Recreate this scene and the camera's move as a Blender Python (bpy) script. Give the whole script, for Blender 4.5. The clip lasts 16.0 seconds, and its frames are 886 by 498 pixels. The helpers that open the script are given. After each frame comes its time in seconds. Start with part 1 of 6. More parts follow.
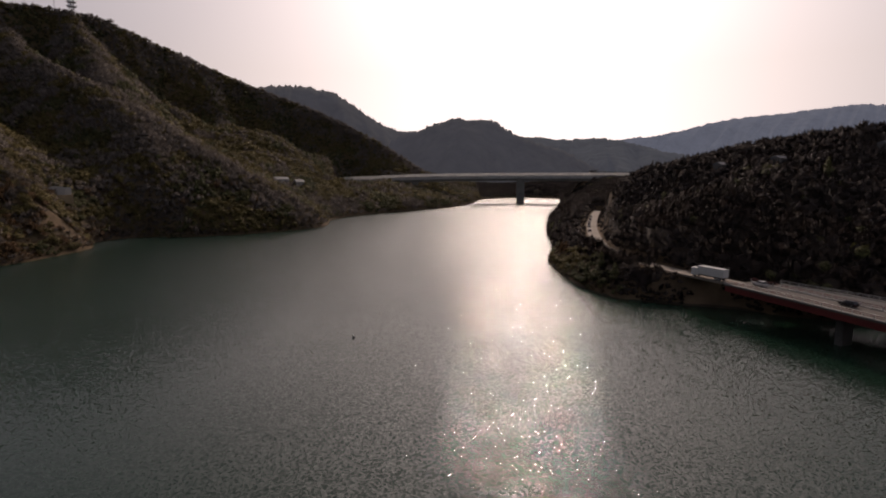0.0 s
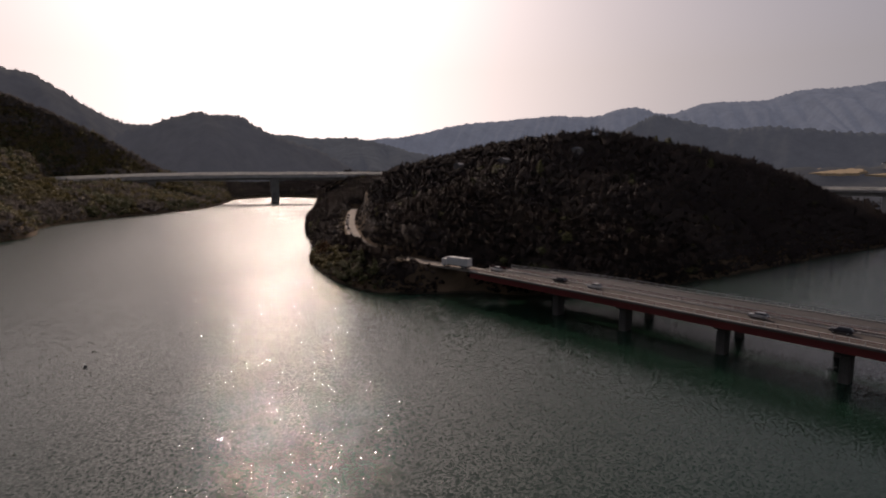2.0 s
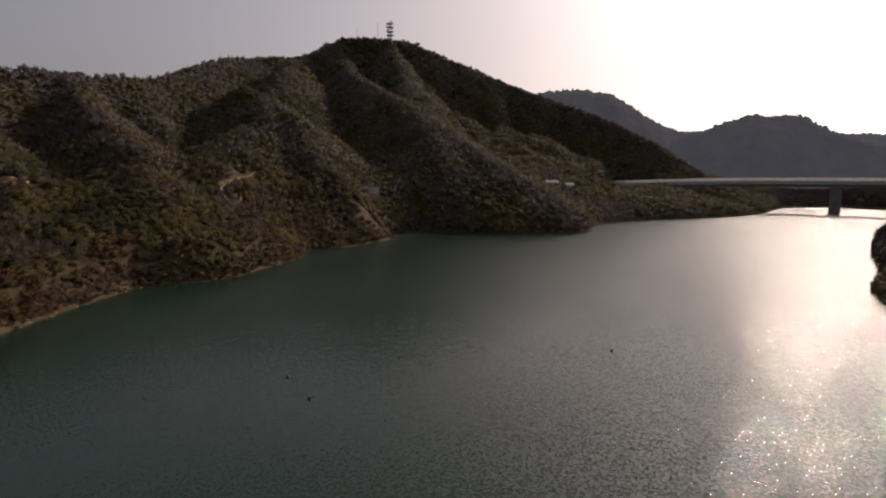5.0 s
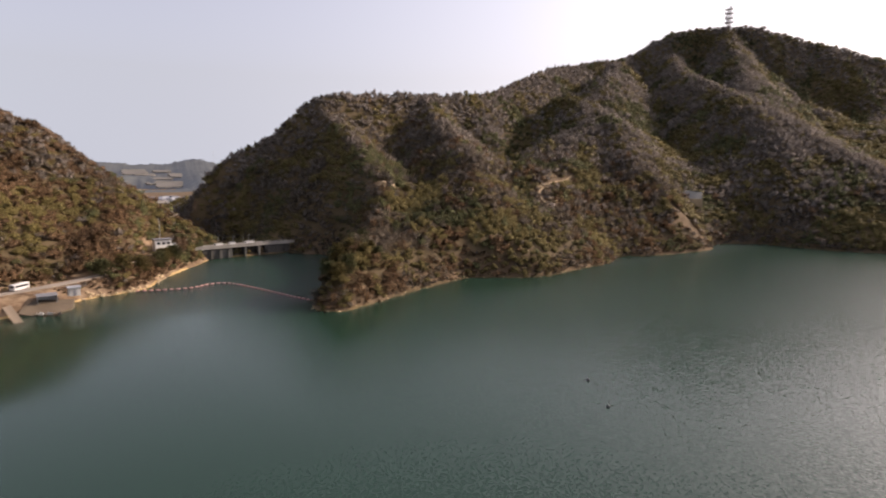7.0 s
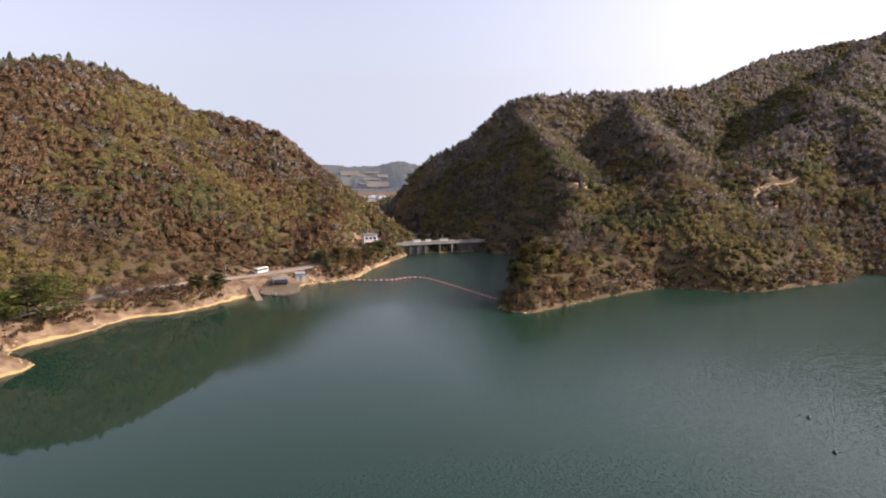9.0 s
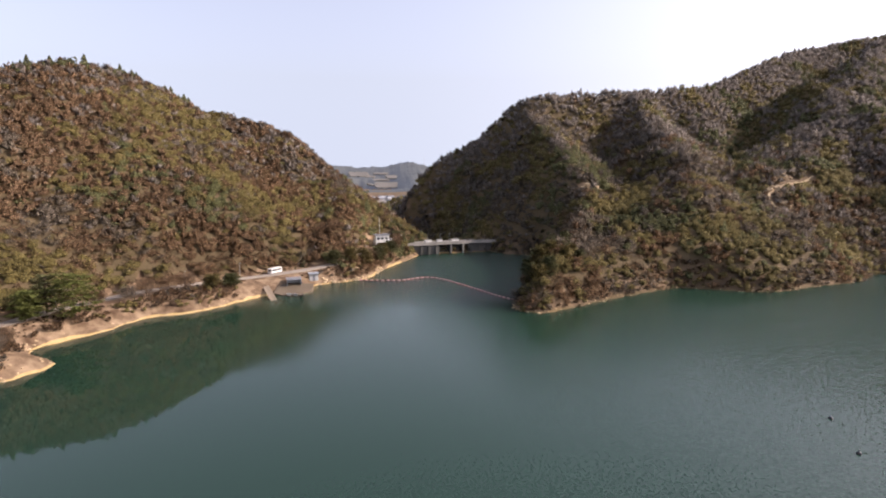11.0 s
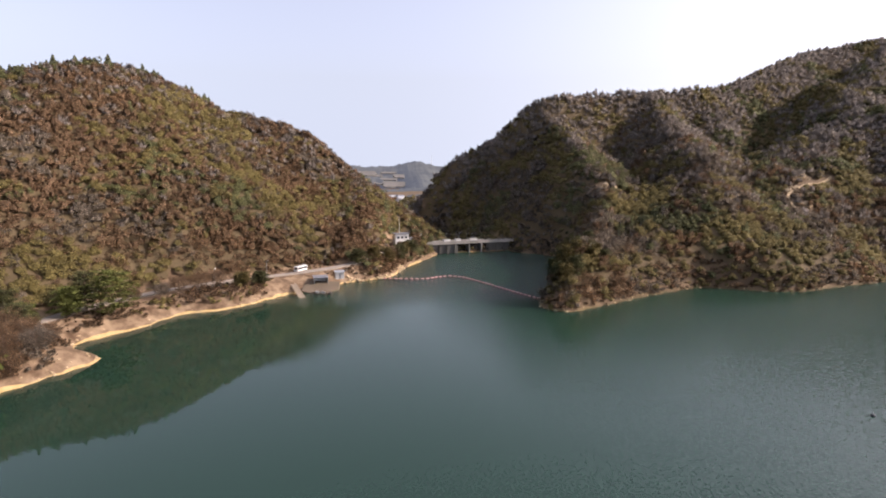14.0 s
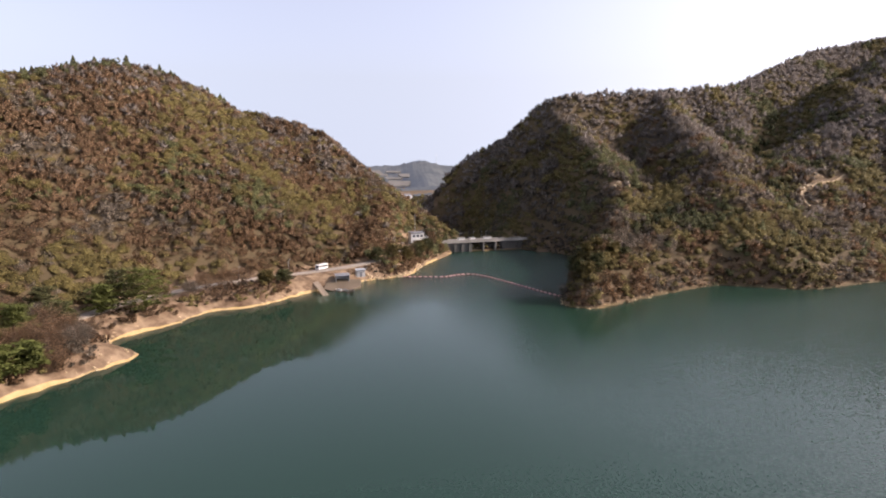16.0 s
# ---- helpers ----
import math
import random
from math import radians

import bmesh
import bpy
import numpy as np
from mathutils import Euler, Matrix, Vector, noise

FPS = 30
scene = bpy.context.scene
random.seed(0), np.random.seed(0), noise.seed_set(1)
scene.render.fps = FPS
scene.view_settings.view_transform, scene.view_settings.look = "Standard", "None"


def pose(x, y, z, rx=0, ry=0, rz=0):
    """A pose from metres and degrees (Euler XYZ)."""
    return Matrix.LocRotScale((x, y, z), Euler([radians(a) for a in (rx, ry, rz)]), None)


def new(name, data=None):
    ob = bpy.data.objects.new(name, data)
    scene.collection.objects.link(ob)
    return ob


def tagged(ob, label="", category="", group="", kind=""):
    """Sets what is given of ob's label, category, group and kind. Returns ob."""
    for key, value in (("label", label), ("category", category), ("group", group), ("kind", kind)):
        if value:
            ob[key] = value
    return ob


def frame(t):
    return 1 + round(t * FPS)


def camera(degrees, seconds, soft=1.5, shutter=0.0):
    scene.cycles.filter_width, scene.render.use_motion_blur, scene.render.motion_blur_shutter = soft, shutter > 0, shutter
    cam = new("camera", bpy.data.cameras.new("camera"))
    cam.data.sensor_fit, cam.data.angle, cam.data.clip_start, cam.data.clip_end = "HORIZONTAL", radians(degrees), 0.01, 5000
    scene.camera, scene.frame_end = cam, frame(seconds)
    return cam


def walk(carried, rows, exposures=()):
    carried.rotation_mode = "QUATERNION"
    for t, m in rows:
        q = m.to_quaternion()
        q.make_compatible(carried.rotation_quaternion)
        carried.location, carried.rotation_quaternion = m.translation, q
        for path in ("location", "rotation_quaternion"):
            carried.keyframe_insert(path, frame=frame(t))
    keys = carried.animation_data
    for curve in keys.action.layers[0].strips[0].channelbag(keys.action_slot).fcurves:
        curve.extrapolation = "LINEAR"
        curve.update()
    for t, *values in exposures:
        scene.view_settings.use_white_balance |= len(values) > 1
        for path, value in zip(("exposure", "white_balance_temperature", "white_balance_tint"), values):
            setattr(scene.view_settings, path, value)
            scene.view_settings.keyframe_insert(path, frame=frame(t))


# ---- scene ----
cam = camera(77.7, 16.0, soft=1.9, shutter=0.15)
PATH = [
    (0, pose(-0.00, 0.00, 42.00, 82.10, 0, 0.00) @ pose(0, 0, 0, 0, 0, -0.04)),
    (0.1, pose(-0.06, -0.03, 42.00, 82.10, 0, -0.10) @ pose(0, 0, 0, 0, 0, -0.05)),
    (0.2, pose(-0.13, -0.05, 42.01, 82.09, 0, -0.57) @ pose(0, 0, 0, 0, 0, -0.07)),
    (0.3, pose(-0.19, -0.08, 42.01, 82.09, 0, -1.55) @ pose(0, 0, 0, 0, 0, -0.08)),
    (0.4, pose(-0.25, -0.11, 42.01, 82.09, 0, -3.07) @ pose(0, 0, 0, 0, 0, -0.09)),
    (0.5, pose(-0.31, -0.14, 42.02, 82.08, 0, -5.00) @ pose(0, 0, 0, 0, 0, -0.10)),
    (0.6, pose(-0.37, -0.17, 42.03, 82.07, 0, -7.11) @ pose(0, 0, 0, 0, 0, -0.10)),
    (0.7, pose(-0.42, -0.21, 42.04, 82.06, 0, -9.32) @ pose(0, 0, 0, 0, 0, -0.10)),
    (0.8, pose(-0.48, -0.25, 42.06, 82.04, 0, -11.55) @ pose(0, 0, 0, 0, 0, -0.10)),
    (0.9, pose(-0.53, -0.29, 42.08, 82.02, 0, -13.79) @ pose(0, 0, 0, 0, 0, -0.09)),
    (1, pose(-0.58, -0.32, 42.10, 82.01, 0, -16.00) @ pose(0, 0, 0, 0, 0, -0.08)),
    (1.1, pose(-0.63, -0.35, 42.12, 81.99, 0, -18.23) @ pose(0, 0, 0, 0, 0, -0.06)),
    (1.2, pose(-0.67, -0.37, 42.15, 81.98, 0, -20.49) @ pose(0, 0, 0, 0, 0, -0.03)),
    (1.3, pose(-0.71, -0.39, 42.18, 81.96, 0, -22.63) @ pose(0, 0, 0, 0, 0, 0.00)),
    (1.4, pose(-0.74, -0.40, 42.21, 81.95, 0, -24.46) @ pose(0, 0, 0, 0, 0, 0.03)),
    (1.5, pose(-0.77, -0.41, 42.24, 81.94, 0, -25.72) @ pose(0, 0, 0, 0, 0, 0.05)),
    (1.6, pose(-0.79, -0.42, 42.27, 81.94, 0, -26.36) @ pose(0, 0, 0, 0, 0, 0.06)),
    (1.7, pose(-0.79, -0.42, 42.30, 81.94, 0, -26.57) @ pose(0, 0, 0, 0, 0, 0.07)),
    (1.8, pose(-0.79, -0.41, 42.33, 81.95, 0, -26.46) @ pose(0, 0, 0, 0, 0, 0.07)),
    (1.9, pose(-0.79, -0.40, 42.36, 81.96, 0, -25.99) @ pose(0, 0, 0, 0, 0, 0.07)),
    (2, pose(-0.79, -0.39, 42.39, 81.97, 0, -24.93) @ pose(0, 0, 0, 0, 0, 0.06)),
    (2.1, pose(-0.79, -0.37, 42.42, 81.98, 0, -23.34) @ pose(0, 0, 0, 0, 0, 0.04)),
    (2.2, pose(-0.78, -0.34, 42.46, 82.00, 0, -21.48) @ pose(0, 0, 0, 0, 0, 0.02)),
    (2.3, pose(-0.78, -0.31, 42.50, 82.02, 0, -19.56) @ pose(0, 0, 0, 0, 0, -0.01)),
    (2.4, pose(-0.77, -0.27, 42.53, 82.03, 0, -17.58) @ pose(0, 0, 0, 0, 0, -0.03)),
    (2.5, pose(-0.76, -0.23, 42.57, 82.05, 0, -15.48) @ pose(0, 0, 0, 0, 0, -0.05)),
    (2.6, pose(-0.75, -0.19, 42.61, 82.06, 0, -13.32) @ pose(0, 0, 0, 0, 0, -0.06)),
    (2.7, pose(-0.74, -0.14, 42.65, 82.08, 0, -11.14) @ pose(0, 0, 0, 0, 0, -0.07)),
    (2.8, pose(-0.73, -0.09, 42.68, 82.09, 0, -8.97) @ pose(0, 0, 0, 0, 0, -0.08)),
    (2.9, pose(-0.72, -0.03, 42.72, 82.11, 0, -6.79) @ pose(0, 0, 0, 0, 0, -0.08)),
    (3, pose(-0.71, 0.02, 42.75, 82.12, 0, -4.63) @ pose(0, 0, 0, 0, 0, -0.07)),
    (3.1, pose(-0.70, 0.07, 42.78, 82.13, 0, -2.53) @ pose(0, 0, 0, 0, 0, -0.06)),
    (3.2, pose(-0.69, 0.13, 42.80, 82.15, 0, -0.51) @ pose(0, 0, 0, 0, 0, -0.04)),
    (5.3, pose(0.47, 1.89, 42.61, 82.42, 0, 33.51) @ pose(0, 0, 0, 0, 0, 0.25)),
    (5.4, pose(0.50, 1.89, 42.61, 82.45, 0, 35.76) @ pose(0, 0, 0, 0, 0, 0.24)),
    (5.5, pose(0.52, 1.89, 42.62, 82.47, 0, 37.90) @ pose(0, 0, 0, 0, 0, 0.23)),
    (5.6, pose(0.54, 1.89, 42.63, 82.49, 0, 39.93) @ pose(0, 0, 0, 0, 0, 0.20)),
    (5.7, pose(0.56, 1.88, 42.64, 82.51, 0, 41.49) @ pose(0, 0, 0, 0, 0, 0.16)),
    (5.8, pose(0.58, 1.87, 42.65, 82.53, 0, 42.38) @ pose(0, 0, 0, 0, 0, 0.11)),
    (5.9, pose(0.60, 1.87, 42.67, 82.55, 0, 42.76) @ pose(0, 0, 0, 0, 0, 0.07)),
    (6, pose(0.62, 1.86, 42.69, 82.56, 0, 42.93) @ pose(0, 0, 0, 0, 0, 0.04)),
    (6.1, pose(0.64, 1.85, 42.71, 82.57, 0, 43.09) @ pose(0, 0, 0, 0, 0, 0.03)),
    (6.2, pose(0.66, 1.85, 42.74, 82.58, 0, 43.54) @ pose(0, 0, 0, 0, 0, 0.04)),
    (6.3, pose(0.68, 1.84, 42.78, 82.59, 0, 44.55) @ pose(0, 0, 0, 0, 0, 0.05)),
    (6.4, pose(0.69, 1.84, 42.81, 82.59, 0, 46.20) @ pose(0, 0, 0, 0, 0, 0.06)),
    (6.5, pose(0.71, 1.83, 42.85, 82.59, 0, 48.24) @ pose(0, 0, 0, 0, 0, 0.06)),
    (6.6, pose(0.72, 1.82, 42.89, 82.59, 0, 50.43) @ pose(0, 0, 0, 0, 0, 0.05)),
    (6.7, pose(0.73, 1.81, 42.94, 82.58, 0, 52.63) @ pose(0, 0, 0, 0, 0, 0.04)),
    (6.8, pose(0.74, 1.79, 42.99, 82.57, 0, 54.83) @ pose(0, 0, 0, 0, 0, 0.03)),
    (6.9, pose(0.75, 1.78, 43.04, 82.57, 0, 56.93) @ pose(0, 0, 0, 0, 0, 0.02)),
    (7, pose(0.76, 1.76, 43.09, 82.56, 0, 59.25) @ pose(0, 0, 0, 0, 0, 0.01)),
    (7.1, pose(0.77, 1.74, 43.13, 82.56, 0, 61.49) @ pose(0, 0, 0, 0, 0, 0.01)),
    (7.2, pose(0.79, 1.72, 43.17, 82.55, 0, 63.68) @ pose(0, 0, 0, 0, 0, 0.00)),
    (7.3, pose(0.80, 1.71, 43.21, 82.55, 0, 65.88) @ pose(0, 0, 0, 0, 0, 0.00)),
    (7.4, pose(0.82, 1.69, 43.25, 82.55, 0, 68.13) @ pose(0, 0, 0, 0, 0, 0.01)),
    (7.5, pose(0.83, 1.68, 43.29, 82.55, 0, 70.35) @ pose(0, 0, 0, 0, 0, 0.01)),
    (7.6, pose(0.84, 1.68, 43.33, 82.55, 0, 72.41) @ pose(0, 0, 0, 0, 0, 0.02)),
    (7.7, pose(0.84, 1.68, 43.36, 82.56, 0, 74.11) @ pose(0, 0, 0, 0, 0, 0.03)),
    (7.8, pose(0.85, 1.68, 43.40, 82.56, 0, 75.43) @ pose(0, 0, 0, 0, 0, 0.04)),
    (7.9, pose(0.85, 1.68, 43.43, 82.56, 0, 76.51) @ pose(0, 0, 0, 0, 0, 0.05)),
    (8, pose(0.85, 1.68, 43.46, 82.57, 0, 77.30) @ pose(0, 0, 0, 0, 0, 0.06)),
    (8.1, pose(0.85, 1.67, 43.49, 82.58, 0, 77.80) @ pose(0, 0, 0, 0, 0, 0.06)),
    (8.2, pose(0.85, 1.66, 43.51, 82.58, 0, 78.00) @ pose(0, 0, 0, 0, 0, 0.06)),
    (8.3, pose(0.85, 1.65, 43.53, 82.59, 0, 78.09) @ pose(0, 0, 0, 0, 0, 0.06)),
    (8.5, pose(0.84, 1.63, 43.56, 82.60, 0, 78.15) @ pose(0, 0, 0, 0, 0, 0.06)),
    (9, pose(0.81, 1.58, 43.61, 82.63, 0, 78.78) @ pose(0, 0, 0, 0, 0, 0.08)),
    (11.5, pose(0.56, -1.29, 43.43, 82.68, 0, 79.66) @ pose(0, 0, 0, 0, 0, -0.11)),
    (12, pose(0.68, -2.50, 43.42, 82.67, 0, 79.72) @ pose(0, 0, 0, 0, 0, -0.11)),
    (12.5, pose(0.78, -3.78, 43.43, 82.64, 0, 79.84) @ pose(0, 0, 0, 0, 0, -0.08)),
    (13, pose(0.86, -5.26, 43.45, 82.64, 0, 79.93) @ pose(0, 0, 0, 0, 0, -0.04)),
    (13.5, pose(0.95, -6.88, 43.48, 82.63, 0, 80.00) @ pose(0, 0, 0, 0, 0, 0.07)),
    (14, pose(1.14, -8.61, 43.47, 82.63, 0, 80.11) @ pose(0, 0, 0, 0, 0, 0.06)),
    (14.5, pose(1.44, -10.37, 43.45, 82.63, 0, 80.21) @ pose(0, 0, 0, 0, 0, -0.05)),
    (15, pose(1.76, -12.16, 43.44, 82.55, 0, 80.28) @ pose(0, 0, 0, 0, 0, -0.08)),
    (15.5, pose(2.08, -13.98, 43.44, 82.54, 0, 80.32) @ pose(0, 0, 0, 0, 0, -0.02)),
    (16, pose(2.40, -15.80, 43.43, 82.54, 0, 80.41) @ pose(0, 0, 0, 0, 0, -0.05)),
]
EXPOSURES = [(0, -0.66, 7100, 26), (3.2, -0.66, 7100, 26), (5.3, -0.4, 7100, 24), (6, 0.36, 7050, 23), (6.5, 0.66, 7000, 23),
             (7, 0.96, 6950, 23), (7.5, 1.06, 6850, 23), (8, 1.16, 6750, 23), (9.2, 1.24, 6600, 23), (11.3, 1.3, 6450, 23), (16, 1.3, 6450, 23)]
walk(cam, PATH, EXPOSURES)

# Sun, sky and white balance
SUN_TURN, SUN_HIGH = -8.7, 30.0   # degrees: turn from +y (left is plus), height


def sun_and_sky():
    world = bpy.data.worlds.new("sky")
    scene.world = world
    world.use_nodes = True
    nt = world.node_tree
    sky = nt.nodes.new("ShaderNodeTexSky")
    sky.sky_type, sky.sun_disc = "NISHITA", False
    sky.sun_elevation, sky.sun_rotation = radians(SUN_HIGH), radians(-SUN_TURN)
    sky.altitude, sky.air_density, sky.dust_density, sky.ozone_density = 100, 1.0, 5.5, 2.5
    back = nt.nodes["Background"]
    back.inputs["Strength"].default_value = 0.142
    haze = nt.nodes.new("ShaderNodeHueSaturation")
    haze.inputs["Saturation"].default_value = 0.55
    # a hazy day: the pale air low over the horizon is as bright as that a little higher up
    place = nt.nodes.new("ShaderNodeTexCoord")
    axes, low = nt.nodes.new("ShaderNodeSeparateXYZ"), nt.nodes.new("ShaderNodeMath")
    low.operation, low.inputs[1].default_value = "MAXIMUM", 0.17
    lifted = nt.nodes.new("ShaderNodeCombineXYZ")
    nt.links.new(place.outputs["Generated"], axes.inputs[0])
    nt.links.new(axes.outputs["X"], lifted.inputs["X"])
    nt.links.new(axes.outputs["Y"], lifted.inputs["Y"])
    nt.links.new(axes.outputs["Z"], low.inputs[0])
    nt.links.new(low.outputs[0], lifted.inputs["Z"])
    nt.links.new(lifted.outputs[0], sky.inputs["Vector"])
    # thick haze spreads the glow round the sun: c / (1 + c / 28)
    part_of, thick = nt.nodes.new("ShaderNodeVectorMath"), nt.nodes.new("ShaderNodeVectorMath")
    part_of.operation, thick.operation = "MULTIPLY_ADD", "DIVIDE"
    part_of.inputs[1].default_value, part_of.inputs[2].default_value = (1 / 28,) * 3, (1, 1, 1)
    nt.links.new(sky.outputs[0], part_of.inputs[0])
    nt.links.new(sky.outputs[0], thick.inputs[0])
    nt.links.new(part_of.outputs[0], thick.inputs[1])
    nt.links.new(thick.outputs[0], haze.inputs["Color"])
    nt.links.new(haze.outputs[0], back.inputs[0])
    lamp = bpy.data.lights.new("sun", "SUN")
    lamp.energy, lamp.angle, lamp.color = 2.7, radians(0.53), (1.0, 0.9, 0.76)
    ob = new("sun", lamp)
    a, e = radians(SUN_TURN), radians(SUN_HIGH)
    way = Vector((-math.sin(a) * math.cos(e), math.cos(a) * math.cos(e), math.sin(e)))
    ob.rotation_mode = "QUATERNION"
    ob.rotation_quaternion = way.to_track_quat("Z", "Y")
    ob.location = way * 1500


sun_and_sky()

# ---- materials ----


def material(name, rough=0.8, metal=0.0, spec=0.3):
    m = bpy.data.materials.new(name)
    m.use_nodes = True
    b = m.node_tree.nodes["Principled BSDF"]
    b.inputs["Roughness"].default_value, b.inputs["Metallic"].default_value = rough, metal
    b.inputs["Specular IOR Level"].default_value = spec
    return m, m.node_tree, b


def node(nt, kind, **inputs):
    n = nt.nodes.new("ShaderNode" + kind)
    for k, v in inputs.items():
        n.inputs[k.replace("_", " ")].default_value = v
    return n


def noise_of(nt, scale, detail=4, coords="Object", rough=0.55):
    tc = nt.nodes.new("ShaderNodeTexCoord")
    n = node(nt, "TexNoise", Scale=scale, Detail=detail, Roughness=rough)
    nt.links.new(tc.outputs[coords], n.inputs["Vector"])
    return n.outputs["Fac"]


def ramp(nt, fac, stops):
    r = nt.nodes.new("ShaderNodeValToRGB")
    el = r.color_ramp.elements
    while len(el) < len(stops):
        el.new(0.5)
    for e, (p, c) in zip(el, stops):
        e.position, e.color = p, (*c, 1)
    nt.links.new(fac, r.inputs[0])
    return r.outputs[0]


def mixed(nt, fac, a, b, how="MIX"):
    m = nt.nodes.new("ShaderNodeMix")
    m.data_type, m.blend_type = "RGBA", how
    for sock, v in ((m.inputs[0], fac), (m.inputs[6], a), (m.inputs[7], b)):
        if isinstance(v, (int, float)):
            sock.default_value = v
        elif isinstance(v, tuple):
            sock.default_value = (*v, 1)
        else:
            nt.links.new(v, sock)
    return m.outputs[2]


def bump(nt, bsdf, height, strength=0.3, distance=0.1):
    b = node(nt, "Bump", Strength=strength, Distance=distance)
    nt.links.new(height, b.inputs["Height"])
    nt.links.new(b.outputs[0], bsdf.inputs["Normal"])


def plain(name, colour, rough=0.7, metal=0.0, scale=2.0, vary=0.25, spec=0.3):
    """A weathered surface of one colour: grain and stains at two scales."""
    m, nt, b = material(name, rough, metal, spec)
    dark = tuple(c * (1 - vary) for c in colour)
    light = tuple(min(1, c * (1 + vary)) for c in colour)
    big = ramp(nt, noise_of(nt, scale * 0.15, 5), [(0.3, dark), (0.7, light)])
    fine = noise_of(nt, scale * 4, 3)
    nt.links.new(mixed(nt, 0.35, big, ramp(nt, fine, [(0.3, dark), (0.7, light)])), b.inputs["Base Color"])
    bump(nt, b, fine, 0.2, 0.02)
    return m


def foliage(name, colours, rough=0.8, patch=0.03, through_light=0.32, gaps=0.22):
    """Leaf or twig masses: each clump has its own tone, and whole patches lean to one tone."""
    m, nt, b = material(name, rough, 0, 0.15)
    geo = nt.nodes.new("ShaderNodeNewGeometry")
    own = ramp(nt, geo.outputs["Random Per Island"], [(i / (len(colours) - 1), c) for i, c in enumerate(colours)])
    wide = ramp(nt, noise_of(nt, patch, 3), [(0.35, (0.72, 0.72, 0.72)), (0.65, (1.0, 1.0, 1.0))])
    grain = ramp(nt, noise_of(nt, 1.6, 4), [(0.3, (0.75, 0.75, 0.75)), (0.7, (1.0, 1.0, 1.0))])
    both = mixed(nt, 1.0, wide, grain, "MULTIPLY")
    colour = mixed(nt, 1.0, own, both, "MULTIPLY")
    nt.links.new(colour, b.inputs["Base Color"])
    if through_light:
        thin = nt.nodes.new("ShaderNodeBsdfTranslucent")
        nt.links.new(colour, thin.inputs["Color"])
        mix = nt.nodes.new("ShaderNodeMixShader")
        mix.inputs[0].default_value = through_light
        nt.links.new(b.outputs[0], mix.inputs[1])
        nt.links.new(thin.outputs[0], mix.inputs[2])
        surface = mix.outputs[0]
    else:
        surface = b.outputs[0]
    if gaps:
        # air between the twigs
        clear = nt.nodes.new("ShaderNodeBsdfTransparent")
        loose = nt.nodes.new("ShaderNodeMapRange")
        for k, v in (("From Min", 0.35), ("From Max", 0.65), ("To Min", gaps * 0.4), ("To Max", min(gaps * 1.6, 0.95))):
            loose.inputs[k].default_value = v
        nt.links.new(noise_of(nt, 2.2, 3), loose.inputs["Value"])
        airy = nt.nodes.new("ShaderNodeMixShader")
        nt.links.new(loose.outputs[0], airy.inputs[0])
        nt.links.new(surface, airy.inputs[1])
        nt.links.new(clear.outputs[0], airy.inputs[2])
        surface = airy.outputs[0]
    nt.links.new(surface, nt.nodes["Material Output"].inputs["Surface"])
    return m


PINE = foliage("pine_needles", [(0.101, 0.101, 0.041), (0.123, 0.123, 0.051), (0.110, 0.110, 0.045)])
FRESH_PINE = foliage("sunlit_pine_needles", [(0.113, 0.124, 0.032), (0.138, 0.152, 0.040), (0.122, 0.135, 0.035)], through_light=0.3, gaps=0.0)
OLIVE = foliage("evergreen_leaves", [(0.142, 0.114, 0.040), (0.174, 0.138, 0.050), (0.155, 0.123, 0.044)])
LIME = foliage("yellow_green_leaves", [(0.162, 0.129, 0.046), (0.198, 0.158, 0.056), (0.176, 0.140, 0.050)])
TWIG = foliage("bare_brown_twigs", [(0.180, 0.114, 0.066), (0.220, 0.138, 0.079), (0.196, 0.123, 0.072)], gaps=0.3, through_light=0.3)
RUST = foliage("rusty_dry_leaves", [(0.182, 0.112, 0.062), (0.222, 0.137, 0.075), (0.198, 0.121, 0.068)], gaps=0.3, through_light=0.3)
GREY = foliage("bare_grey_twigs", [(0.173, 0.140, 0.106), (0.211, 0.172, 0.130), (0.188, 0.153, 0.116)], gaps=0.35, through_light=0.3)
# paler twig copy for far woods: haze painted into the colour
PALE = foliage("haze_pale_twigs", [(0.221, 0.187, 0.160), (0.270, 0.229, 0.196), (0.240, 0.204, 0.174)], gaps=0.3, through_light=0.3)
SCRUB = foliage("undergrowth", [(0.140, 0.103, 0.056), (0.171, 0.125, 0.068), (0.152, 0.112, 0.061)], patch=0.06, gaps=0.0)
# darker twig copy: the backlit east hill's shade is put into the colour
SHADED_TWIG = foliage("shaded_dark_twigs", [(0.058, 0.044, 0.038), (0.070, 0.054, 0.046), (0.063, 0.048, 0.041)], gaps=0.3, through_light=0.0)
BARK = plain("bark", (0.12, 0.085, 0.06), 0.9, 0, 3)
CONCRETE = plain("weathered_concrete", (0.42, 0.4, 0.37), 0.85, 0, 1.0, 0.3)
DARK_CONCRETE = plain("dark_mottled_concrete", (0.2, 0.19, 0.17), 0.85, 0, 0.8, 0.45)
ASPHALT = plain("asphalt", (0.08, 0.074, 0.068), 0.8, 0, 0.8, 0.25)
PALE_ROAD = plain("pale_worn_asphalt", (0.25, 0.21, 0.17), 0.85, 0, 0.6, 0.25)
DECK_ROAD = plain("worn_bridge_asphalt", (0.1, 0.085, 0.072), 0.85, 0, 0.6, 0.3)
